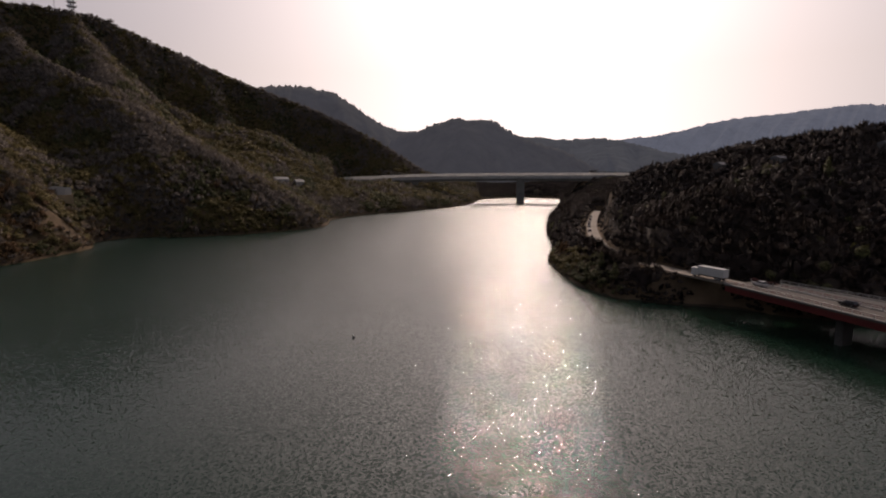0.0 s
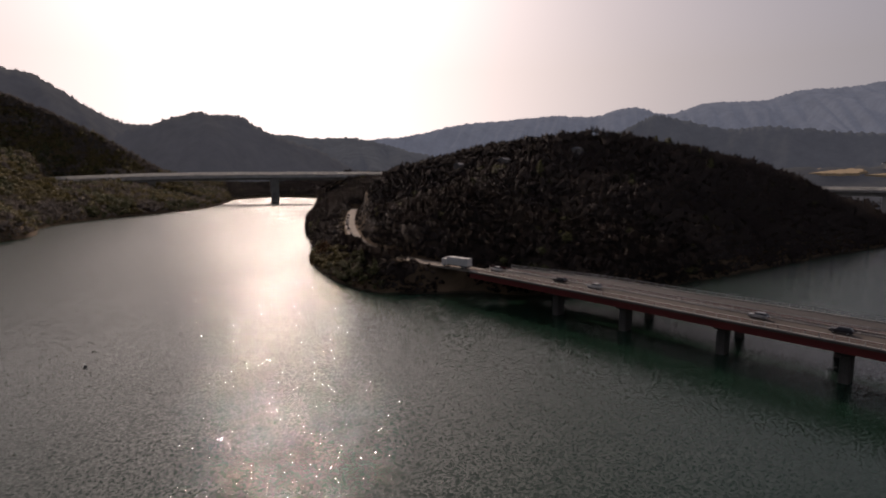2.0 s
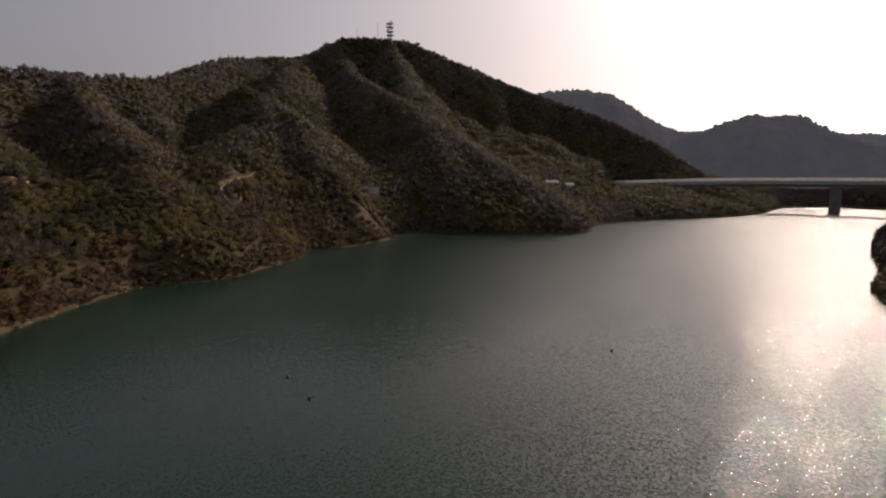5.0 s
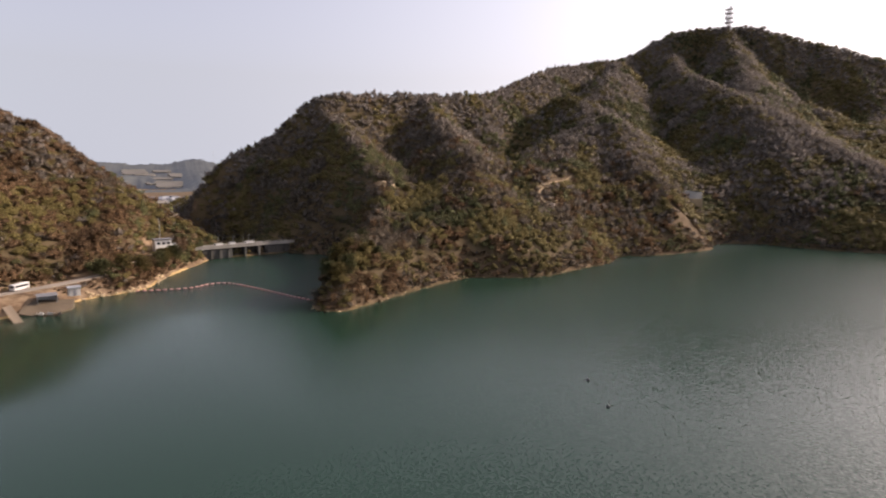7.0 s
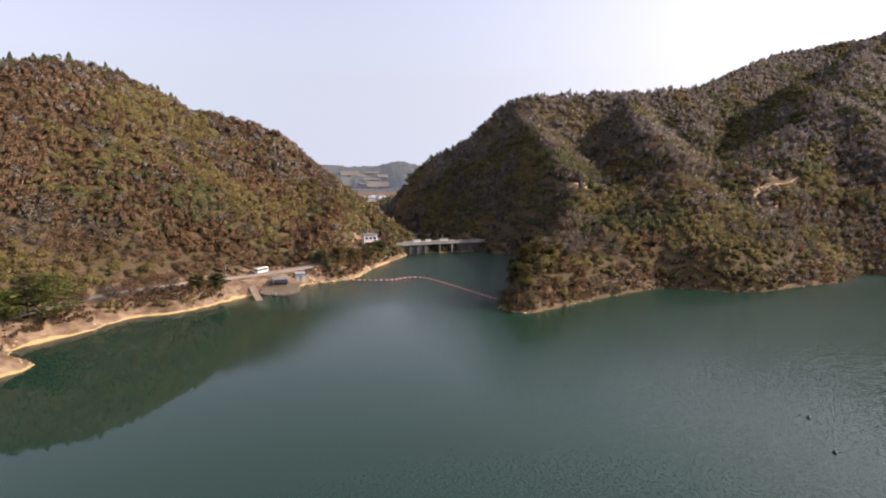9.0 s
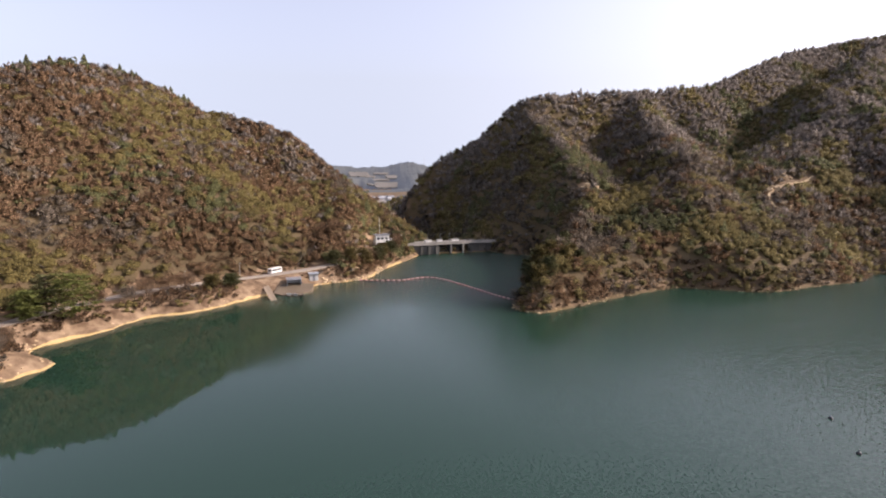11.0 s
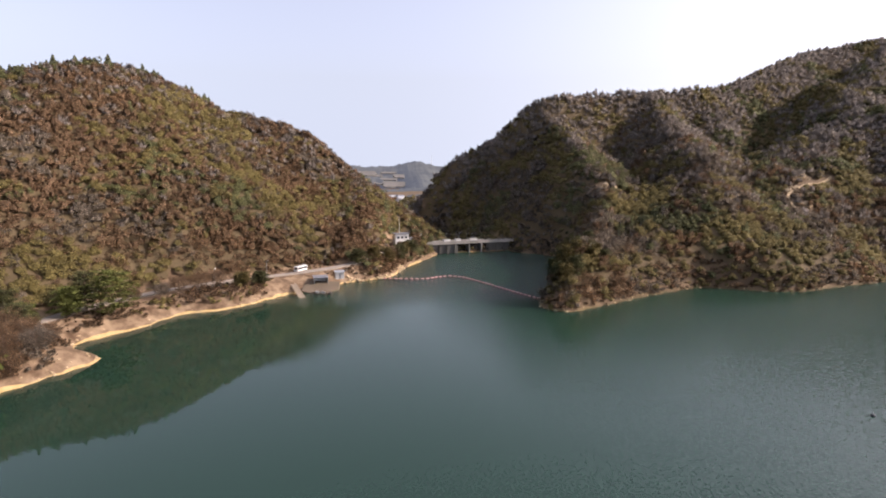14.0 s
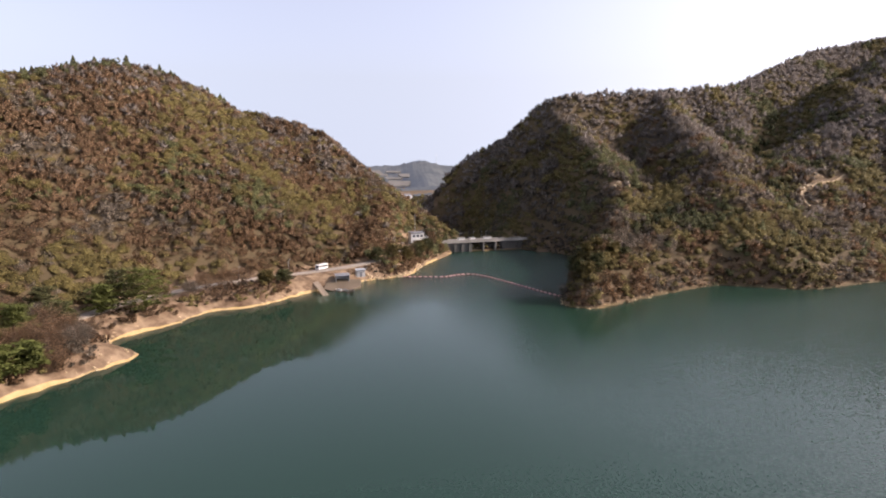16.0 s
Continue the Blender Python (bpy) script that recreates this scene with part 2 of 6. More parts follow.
DAM_CONCRETE = plain("old_dam_concrete", (0.27, 0.25, 0.225), 0.9, 0, 0.9, 0.35)
# stained concrete darkened in its colour for backlit piers and the shaded dam face
SHADE_CONCRETE = plain("shaded_stained_concrete", (0.085, 0.08, 0.072), 0.85, 0, 0.8, 0.5)
RED_STEEL = plain("red_painted_steel", (0.15, 0.026, 0.024), 0.5, 0, 1.0, 0.3)
GREY_STEEL = plain("galvanised_steel", (0.45, 0.46, 0.47), 0.45, 0.6, 2.0, 0.2)
WHITE_PAINT = plain("white_paint", (0.62, 0.61, 0.58), 0.4, 0, 2.0, 0.1)
DARK_PAINT = plain("dark_car_paint", (0.03, 0.03, 0.035), 0.3, 0, 2.0, 0.2)
GLASS = plain("dark_window_glass", (0.02, 0.025, 0.03), 0.08, 0, 2.0, 0.2, 0.5)
RUBBER = plain("black_rubber", (0.02, 0.02, 0.02), 0.8)
WOOD = plain("weathered_boards", (0.22, 0.17, 0.12), 0.85, 0, 2.0, 0.3)
ORANGE = plain("orange_float_plastic", (0.42, 0.21, 0.19), 0.5, 0, 2.0, 0.25)
ROCK = plain("pale_sandy_rock", (0.4, 0.3, 0.18), 0.9, 0, 1.0, 0.35)
ROOF = plain("dark_roof_sheet", (0.16, 0.16, 0.17), 0.6, 0, 1.0, 0.3)
TAN_FIELD = plain("dry_field", (0.13, 0.12, 0.105), 0.95, 0, 0.1, 0.25)


def water_material():
    m, nt, b = material("reservoir_water", 0.13, 0, 0.5)
    b.inputs["IOR"].default_value = 1.333
    big = noise_of(nt, 0.006, 3)
    nt.links.new(ramp(nt, big, [(0.3, (0.0095, 0.028, 0.018)), (0.7, (0.012, 0.034, 0.022))]), b.inputs["Base Color"])
    # ripples: small slopes of the surface, from wind waves and a slower swell
    tc = nt.nodes.new("ShaderNodeTexCoord")
    total = None
    for scale, slope in ((2.3, 0.54), (0.7, 0.05)):
        n = node(nt, "TexNoise", Scale=scale, Detail=3.0, Roughness=0.65)
        nt.links.new(tc.outputs["Object"], n.inputs["Vector"])
        v = nt.nodes.new("ShaderNodeVectorMath")
        v.operation = "MULTIPLY_ADD"
        nt.links.new(n.outputs["Color"], v.inputs[0])
        v.inputs[1].default_value = (slope, slope, 0)
        v.inputs[2].default_value = (-slope / 2, -slope / 2, 0.5)
        if total:
            add = nt.nodes.new("ShaderNodeVectorMath")
            nt.links.new(total, add.inputs[0])
            nt.links.new(v.outputs[0], add.inputs[1])
            total = add.outputs[0]
        else:
            total = v.outputs[0]
    # the west bay lies sheltered: smaller ripples there
    xyz = nt.nodes.new("ShaderNodeSeparateXYZ")
    nt.links.new(tc.outputs["Object"], xyz.inputs[0])
    calm = nt.nodes.new("ShaderNodeMapRange")
    for k, v in (("From Min", -12.0), ("From Max", 55.0), ("To Min", 0.05), ("To Max", 2.1)):
        calm.inputs[k].default_value = v
    out = nt.nodes.new("ShaderNodeMath")
    out.operation = "MULTIPLY_ADD"
    nt.links.new(xyz.outputs["X"], out.inputs[0])
    out.inputs[1].default_value = -0.15
    nt.links.new(xyz.outputs["Y"], out.inputs[2])
    nt.links.new(out.outputs[0], calm.inputs["Value"])
    # waves too small to tell apart, more of them out on the open lake and in the dam bay
    along = nt.nodes.new("ShaderNodeVectorMath")
    along.operation, along.inputs[1].default_value = "DOT_PRODUCT", (-0.5, 0.6, 0.0)
    nt.links.new(tc.outputs["Object"], along.inputs[0])
    gloss = nt.nodes.new("ShaderNodeMapRange")
    for k, v in (("From Min", 60.0), ("From Max", 160.0), ("To Min", 0.03), ("To Max", 0.22)):
        gloss.inputs[k].default_value = v
    nt.links.new(along.outputs["Value"], gloss.inputs["Value"])
    nt.links.new(gloss.outputs[0], b.inputs["Roughness"])
    gust = nt.nodes.new("ShaderNodeMath")
    gust.operation = "MULTIPLY_ADD"
    nt.links.new(noise_of(nt, 0.015, 3), gust.inputs[0])
    gust.inputs[1].default_value, gust.inputs[2].default_value = 0.7, 0.65
    force = nt.nodes.new("ShaderNodeMath")
    force.operation = "MULTIPLY"
    nt.links.new(calm.outputs[0], force.inputs[0])
    nt.links.new(gust.outputs[0], force.inputs[1])
    bay = nt.nodes.new("ShaderNodeMapRange")   # wind over the dam bay
    for k, v in (("From Min", -180.0), ("From Max", -225.0), ("To Min", 1.0), ("To Max", 7.0)):
        bay.inputs[k].default_value = v
    nt.links.new(xyz.outputs["X"], bay.inputs["Value"])
    windy = nt.nodes.new("ShaderNodeMath")
    windy.operation = "MULTIPLY"
    nt.links.new(force.outputs[0], windy.inputs[0])
    nt.links.new(bay.outputs[0], windy.inputs[1])
    force = windy
    lee = nt.nodes.new("ShaderNodeMapRange")   # lower ripples west of the open reach
    for k, v in (("From Min", -10.0), ("From Max", -45.0), ("To Min", 1.0), ("To Max", 0.48)):
        lee.inputs[k].default_value = v
    nt.links.new(xyz.outputs["X"], lee.inputs["Value"])
    lower = nt.nodes.new("ShaderNodeMath")
    lower.operation = "MULTIPLY"
    nt.links.new(force.outputs[0], lower.inputs[0])
    nt.links.new(lee.outputs[0], lower.inputs[1])
    force = lower
    reach = nt.nodes.new("ShaderNodeMapRange")
    for k, v in (("From Min", 120.0), ("From Max", 500.0), ("To Min", 1.0), ("To Max", 1.9)):
        reach.inputs[k].default_value = v
    nt.links.new(xyz.outputs["Y"], reach.inputs["Value"])
    open_water = nt.nodes.new("ShaderNodeMath")
    open_water.operation = "MULTIPLY"
    nt.links.new(force.outputs[0], open_water.inputs[0])
    nt.links.new(reach.outputs[0], open_water.inputs[1])
    force = open_water
    scaled = nt.nodes.new("ShaderNodeVectorMath")
    scaled.operation = "MULTIPLY"
    both = nt.nodes.new("ShaderNodeCombineXYZ")
    nt.links.new(force.outputs[0], both.inputs[0])
    nt.links.new(force.outputs[0], both.inputs[1])
    both.inputs[2].default_value = 1.0
    nt.links.new(total, scaled.inputs[0])
    nt.links.new(both.outputs[0], scaled.inputs[1])
    unit = nt.nodes.new("ShaderNodeVectorMath")
    unit.operation = "NORMALIZE"
    nt.links.new(scaled.outputs[0], unit.inputs[0])
    nt.links.new(unit.outputs[0], b.inputs["Normal"])
    return m


def ground_material():
    """Leaf litter and soil, with a bare sandy band along the waterline and bare patches."""
    m, nt, b = material("forest_soil", 0.95, 0, 0.1)
    geo = nt.nodes.new("ShaderNodeNewGeometry")
    xyz = nt.nodes.new("ShaderNodeSeparateXYZ")
    nt.links.new(geo.outputs["Position"], xyz.inputs[0])
    soil = ramp(nt, noise_of(nt, 0.12, 6), [(0.3, (0.075, 0.054, 0.034)), (0.5, (0.12, 0.085, 0.052)), (0.7, (0.17, 0.12, 0.072))])
    sand = ramp(nt, noise_of(nt, 0.5, 5), [(0.3, (0.35, 0.235, 0.1)), (0.7, (0.5, 0.355, 0.17))])
    west = nt.nodes.new("ShaderNodeMapRange")
    for k, v in (("From Min", -70.0), ("From Max", -115.0), ("To Min", 0.0), ("To Max", 1.0)):
        west.inputs[k].default_value = v
    nt.links.new(xyz.outputs["X"], west.inputs["Value"])
    north = nt.nodes.new("ShaderNodeMapRange")
    for k, v in (("From Min", 35.0), ("From Max", 75.0), ("To Min", 1.0), ("To Max", 0.16)):
        north.inputs[k].default_value = v
    nt.links.new(xyz.outputs["Y"], north.inputs["Value"])
    sandy = mixed(nt, 1.0, west.outputs[0], north.outputs[0], "MULTIPLY")
    # dry brown grass on the sandy west bank
    grass = ramp(nt, noise_of(nt, 0.25, 6), [(0.33, (0.075, 0.045, 0.026)), (0.48, (0.15, 0.1, 0.062)), (0.66, (0.27, 0.19, 0.12))])
    soil = mixed(nt, sandy, soil, grass)
    # the waterline: sand in the west, darker earth elsewhere, in a band of uneven width
    edge = nt.nodes.new("ShaderNodeMath")
    edge.operation = "MULTIPLY_ADD"
    nt.links.new(noise_of(nt, 0.045, 5), edge.inputs[0])
    edge.inputs[1].default_value = -3.4
    nt.links.new(xyz.outputs["Z"], edge.inputs[2])
    lift = nt.nodes.new("ShaderNodeMath")
    lift.operation = "ADD"
    nt.links.new(edge.outputs[0], lift.inputs[0])
    lift.inputs[1].default_value = 1.4
    near = ramp(nt, lift.outputs[0], [(0.0, (1, 1, 1)), (0.25, (0, 0, 0))])
    dark_earth = ramp(nt, noise_of(nt, 0.5, 4), [(0.3, (0.035, 0.027, 0.019)), (0.7, (0.06, 0.046, 0.032))])
    shore = mixed(nt, sandy, dark_earth, sand)
    nt.links.new(mixed(nt, near, soil, shore), b.inputs["Base Color"])
    bump(nt, b, noise_of(nt, 0.8, 5), 0.6, 0.3)
    return m


WATER, SOIL = water_material(), ground_material()


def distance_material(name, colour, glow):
    """Far ridges: the haze of the air between is painted in as a bluish glow."""
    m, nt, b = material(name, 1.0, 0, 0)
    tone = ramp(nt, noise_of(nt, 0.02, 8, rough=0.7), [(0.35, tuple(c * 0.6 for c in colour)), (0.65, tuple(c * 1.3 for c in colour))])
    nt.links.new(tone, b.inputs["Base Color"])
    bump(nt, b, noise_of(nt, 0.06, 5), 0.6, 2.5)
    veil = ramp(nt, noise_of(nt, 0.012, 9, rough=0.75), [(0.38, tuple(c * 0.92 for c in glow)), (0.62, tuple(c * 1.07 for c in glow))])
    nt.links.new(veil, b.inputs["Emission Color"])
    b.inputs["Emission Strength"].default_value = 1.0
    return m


# the second colour is the painted haze glow; sunward hills have their own
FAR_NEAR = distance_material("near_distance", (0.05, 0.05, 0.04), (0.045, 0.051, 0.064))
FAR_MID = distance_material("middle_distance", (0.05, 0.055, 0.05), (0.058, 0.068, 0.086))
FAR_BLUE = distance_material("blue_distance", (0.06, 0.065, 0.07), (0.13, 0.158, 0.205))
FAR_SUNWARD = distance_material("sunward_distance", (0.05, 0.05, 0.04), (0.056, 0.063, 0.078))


def barrier_material():
    """Cloudy plastic panels that let light through."""
    m, nt, b = material("cloudy_barrier_panels", 0.4, 0, 0.4)
    b.inputs["Base Color"].default_value = (0.6, 0.6, 0.58, 1)
    thin = nt.nodes.new("ShaderNodeBsdfTranslucent")
    nt.links.new(ramp(nt, noise_of(nt, 0.3, 3), [(0.3, (0.55, 0.55, 0.54)), (0.7, (0.75, 0.75, 0.73))]), thin.inputs["Color"])
    mix = nt.nodes.new("ShaderNodeMixShader")
    mix.inputs[0].default_value = 0.6
    nt.links.new(b.outputs[0], mix.inputs[1])
    nt.links.new(thin.outputs[0], mix.inputs[2])
    nt.links.new(mix.outputs[0], nt.nodes["Material Output"].inputs["Surface"])
    return m


BARRIER = barrier_material()

# ---- building helpers ----


def part(name, bm, mat, parent=None, label=""):
    """Links a bmesh as one mesh object, under its thing."""
    me = bpy.data.meshes.new(name)
    bm.to_mesh(me)
    bm.free()
    for m in mat if isinstance(mat, (list, tuple)) else [mat]:
        me.materials.append(m)
    ob = new(name, me)
    ob.parent = parent
    return tagged(ob, label)


def thing(name, at, turn, label, category, group="", kind=""):
    ob = new(name)
    ob.location, ob.rotation_euler = at, (0, 0, radians(turn))
    return tagged(ob, label, category, group, kind)


def box(bm, x0, x1, y0, y1, z0, z1, bevel=0.0):
    made = bmesh.ops.create_cube(bm, size=1)["verts"]
    for v in made:
        v.co = Vector(((x0 + x1) / 2 + v.co.x * (x1 - x0), (y0 + y1) / 2 + v.co.y * (y1 - y0), (z0 + z1) / 2 + v.co.z * (z1 - z0)))
    if bevel:
        edges = list({e for v in made for e in v.link_edges})
        bmesh.ops.bevel(bm, geom=edges, offset=bevel, segments=2, affect="EDGES", profile=0.6)
    return bm


def boxed(*dims, bevel=0.0):
    return box(bmesh.new(), *dims, bevel=bevel)


def rod(bm, a, b, r0, r1=None, sides=8):
    """A round bar from a to b."""
    a, b = Vector(a), Vector(b)
    made = bmesh.ops.create_cone(bm, cap_ends=True, segments=sides, radius1=r0, radius2=r0 if r1 is None else r1, depth=(b - a).length)["verts"]
    m = Matrix.Translation((a + b) / 2) @ (b - a).to_track_quat("Z", "Y").to_matrix().to_4x4()
    bmesh.ops.transform(bm, matrix=m, verts=made)
    return bm


def curve_through(points, steps=4):
    """A smooth open line (Catmull-Rom) through points of any dimension."""
    p = np.array(points, float)
    p = np.vstack([2 * p[0] - p[1], p, 2 * p[-1] - p[-2]])
    out = []
    for i in range(1, len(p) - 2):
        for s in np.arange(steps) / steps:
            a, b, c, d = p[i - 1:i + 3]
            out.append(0.5 * (2 * b + (c - a) * s + (2 * a - 5 * b + 4 * c - d) * s * s + (3 * b - a - 3 * c + d) * s**3))
    return np.array(out + [p[-2]])


def mesh_of(name, verts, faces, mats, index=None, smooth=True):
    """A mesh from arrays of corners and three- or four-sided faces."""
    me = bpy.data.meshes.new(name)
    n, k = faces.shape
    me.vertices.add(len(verts))
    me.vertices.foreach_set("co", verts.astype(np.float32).ravel())
    me.loops.add(n * k)
    me.loops.foreach_set("vertex_index", faces.astype(np.int32).ravel())
    me.polygons.add(n)
    me.polygons.foreach_set("loop_start", np.arange(0, n * k, k, dtype=np.int32))
    for m in mats:
        me.materials.append(m)
    if index is not None:
        me.polygons.foreach_set("material_index", index.astype(np.int32))
    me.polygons.foreach_set("use_smooth", np.full(n, smooth))
    me.update(calc_edges=True)
    return me


# ---- the lie of the land ----
WEST_SHORE = [(-20, -175), (-60, -135), (-97, -97), (-113, -84), (-127, -75), (-138, -68.5), (-142, -72), (-151, -80), (-157, -78),
              (-168, -69), (-183, -62), (-187, -50), (-199, -39), (-211, -29), (-217, -18), (-228, -11), (-239, 9), (-258, 16), (-273, 24), (-296, 36), (-311, 43)]
HEADLAND_SHORE = [(-316.5, 87), (-305, 92), (-297, 101), (-280, 105), (-245, 96), (-212, 80), (-187, 62), (-173, 57), (-166, 64), (-181, 95), (-195, 128),
                  (-191, 138), (-181, 160), (-188, 190), (-193, 214), (-206, 238), (-199, 258), (-198, 305), (-213, 331), (-199, 361), (-151, 368), (-96, 424),
                  (-100, 495), (-77, 558), (11, 676), (45, 790), (70, 890), (130, 950)]
EAST_SHORE = [(190, 900), (150, 700), (88, 461), (62, 304), (52, 262), (50, 220), (55, 188), (69, 176), (91, 166), (110, 153), (140, 146), (170, 149), (218, 155),
              (286, 168), (392, 185), (520, 250), (640, 330), (690, 300), (560, 130), (360, 30), (230, -20), (185, -60), (130, -140), (50, -190)]
GORGE = [(-329, 62), (-380, 52), (-460, 20), (-600, 10), (-900, 40)]
# ridge and spur lines: x, y, height
RIDGES = [
    [(-170, -330, 70), (-235, -230, 82), (-288, -172, 81), (-332, -149, 94), (-362, -124, 94), (-375, -92, 77), (-378, -75, 75), (-372, -36, 63), (-363, -15, 46), (-347, 9, 24), (-328, 23, 8)],
    [(-417, 43, 18), (-433, 72, 49), (-437, 105, 67), (-418, 136, 94), (-414, 148, 100), (-421, 184, 103), (-434, 287, 110), (-453, 330, 118), (-496, 420, 148), (-529, 489, 169),
     (-538, 620, 196), (-520, 686, 231), (-479, 740, 236), (-457, 765, 236), (-420, 798, 219), (-312, 899, 171), (-204, 907, 132), (-112, 893, 86), (-57, 878, 50), (-30, 859, 36)],
    [(-418, 136, 94), (-373, 143, 71), (-331, 141, 50), (-295, 138, 34), (-238, 104, 17), (-204, 82, 12), (-184, 69, 9)],
    [(-204, 84, 11), (-211, 126, 13), (-205, 158, 13), (-206, 196, 11)],
    [(-470, 520, 169), (-392, 402, 100), (-321, 317, 57), (-289, 263, 32), (-242, 226, 15), (-209, 216, 8)],
    [(-408, 385, 115), (-338, 369, 86), (-287, 334, 54), (-236, 311, 29), (-208, 283, 10)],
    [(-487, 636, 188), (-426, 581, 155), (-353, 535, 127), (-276, 489, 88), (-232, 444, 58), (-205, 400, 25)],
    [(-429, 237, 106), (-370, 219, 74), (-309, 204, 47), (-264, 182, 28), (-230, 165, 14)],
    [(-479, 740, 236), (-400, 648, 155), (-310, 538, 95), (-222, 472, 49), (-149, 458, 26), (-107, 439, 8)],
    [(100, 340, 26), (109, 311, 35), (129, 310, 42), (161, 306, 50), (191, 290, 56), (221, 270, 59), (236, 257, 58), (261, 246, 53), (299, 240, 46), (335, 230, 37), (365, 222, 25), (388, 212, 12)],
    [(215, 800, 36), (260, 700, 40), (330, 560, 34), (420, 430, 30), (560, 400, 24)],
    [(-90, 985, 30), (40, 1010, 17), (150, 1005, 18), (300, 930, 34)],
    [(120, -260, 30), (230, -150, 40), (330, -60, 40), (520, 40, 35)],
]


def lattice(x, y, seed):
    """Smooth value noise, 0 to 1."""
    xi, yi = np.floor(x).astype(np.int64), np.floor(y).astype(np.int64)
    u, v = x - xi, y - yi
    u, v = u * u * (3 - 2 * u), v * v * (3 - 2 * v)

    def rnd(a, b):
        n = (a * 374761393 + b * 668265263 + seed * 974711) & 0xFFFFFFFF
        n = ((n ^ (n >> 13)) * 1274126177) & 0xFFFFFFFF
        return ((n ^ (n >> 16)) & 0xFFFF) / 65535.0

    return (rnd(xi, yi) * (1 - u) + rnd(xi + 1, yi) * u) * (1 - v) + (rnd(xi, yi + 1) * (1 - u) + rnd(xi + 1, yi + 1) * u) * v


def rough_noise(x, y, size, seed, octaves=4):
    total, amp, norm = 0, 1.0, 0
    for k in range(octaves):
        total = total + amp * lattice(x / size * 2**k + 17.3 * k, y / size * 2**k - 9.1 * k, seed + k)
        norm, amp = norm + amp, amp * 0.5
    return total / norm


def to_line(x, y, line):
    """Distance from points to a line, and the line's third value at the nearest place."""
    best, value = np.full(x.shape, 1e9), np.zeros(x.shape)
    for a, b in zip(line[:-1], line[1:]):
        d = b[:2] - a[:2]
        s = np.clip(((x - a[0]) * d[0] + (y - a[1]) * d[1]) / max(d @ d, 1e-9), 0, 1)
        r = np.hypot(x - a[0] - s * d[0], y - a[1] - s * d[1])
        nearer = r < best
        best = np.where(nearer, r, best)
        if len(a) > 2:
            value = np.where(nearer, a[2] + s * (b[2] - a[2]), value)
    return best, value


CLEARINGS = [(-298, 139, 8, 5), (-296, 148, 7, 4), (-284, 257, 7, 4), (-270, 235, 3, 7), (-254, 230, 4, 3), (-213, 303, 13, 5), (-209, 296, 3, 8)]
# roads: x, y, height
WEST_ROAD = [(-118, -125, 5), (-140, -103, 5), (-159, -91, 5), (-175, -85.7, 5), (-191.6, -75.5, 5), (-203, -66.5, 5), (-213.4, -52, 5), (-222, -37, 5),
             (-231, -22, 5.2), (-240, -10, 5.6), (-254, 2, 6.0), (-275, 10, 6.3), (-295, 17, 6.4), (-308, 24, 6.4)]
EAST_ROAD = [(136, 482, 9), (117, 425, 9), (95, 350, 9), (82.5, 300, 9), (74.5, 261, 9), (71.8, 238, 9), (73, 208, 9), (79, 184, 9), (90, 159, 9)]
ROAD_LINES = [curve_through(WEST_ROAD, 5), curve_through(EAST_ROAD, 5)]
EXPRESS_LINE = curve_through([(-175, 778, 30.5), (-144, 787, 32), (-60, 797, 35.5), (0, 800, 37), (111, 793, 38), (219, 770, 38.3), (300, 742, 38), (380, 705, 37.5)], 6)
LAKE = np.vstack([curve_through(WEST_SHORE, 4), curve_through(HEADLAND_SHORE, 4), curve_through(EAST_SHORE, 4)])
LAKE = np.vstack([LAKE, LAKE[:1]])
# how the slope runs from the shore to each ridge: over 1 hollow, under 1 bulging
BENDS = [0.95, 1.6, 0.9, 0.85, 0.9, 0.9, 0.9, 0.9, 0.95, 0.8, 1.0, 1.0, 1.0]
RIDGE_LINES = [curve_through(r, 3) for r in RIDGES]
GORGE_LINE = curve_through(GORGE, 3)


TRAIL = curve_through([(-283, 274), (-280, 267), (-276, 257), (-272.5, 245), (-266, 231), (-257, 225), (-250, 223), (-246, 229)], 5)


def inside_lake(x, y):
    odd = np.zeros(x.shape, bool)
    for (ax, ay), (bx, by) in zip(LAKE[:-1], LAKE[1:]):
        if ay != by:
            odd ^= ((ay > y) != (by > y)) & (x < (bx - ax) * (y - ay) / (by - ay) + ax)
    return odd


def shore_distance(x, y):
    """Metres from the waterline: plus on land, minus in the lake."""
    d, _ = to_line(x, y, LAKE)
    d = d + (rough_noise(x, y, 14, 5, 3) - 0.5) * 2.2
    return np.where(inside_lake(x, y), -d, d)


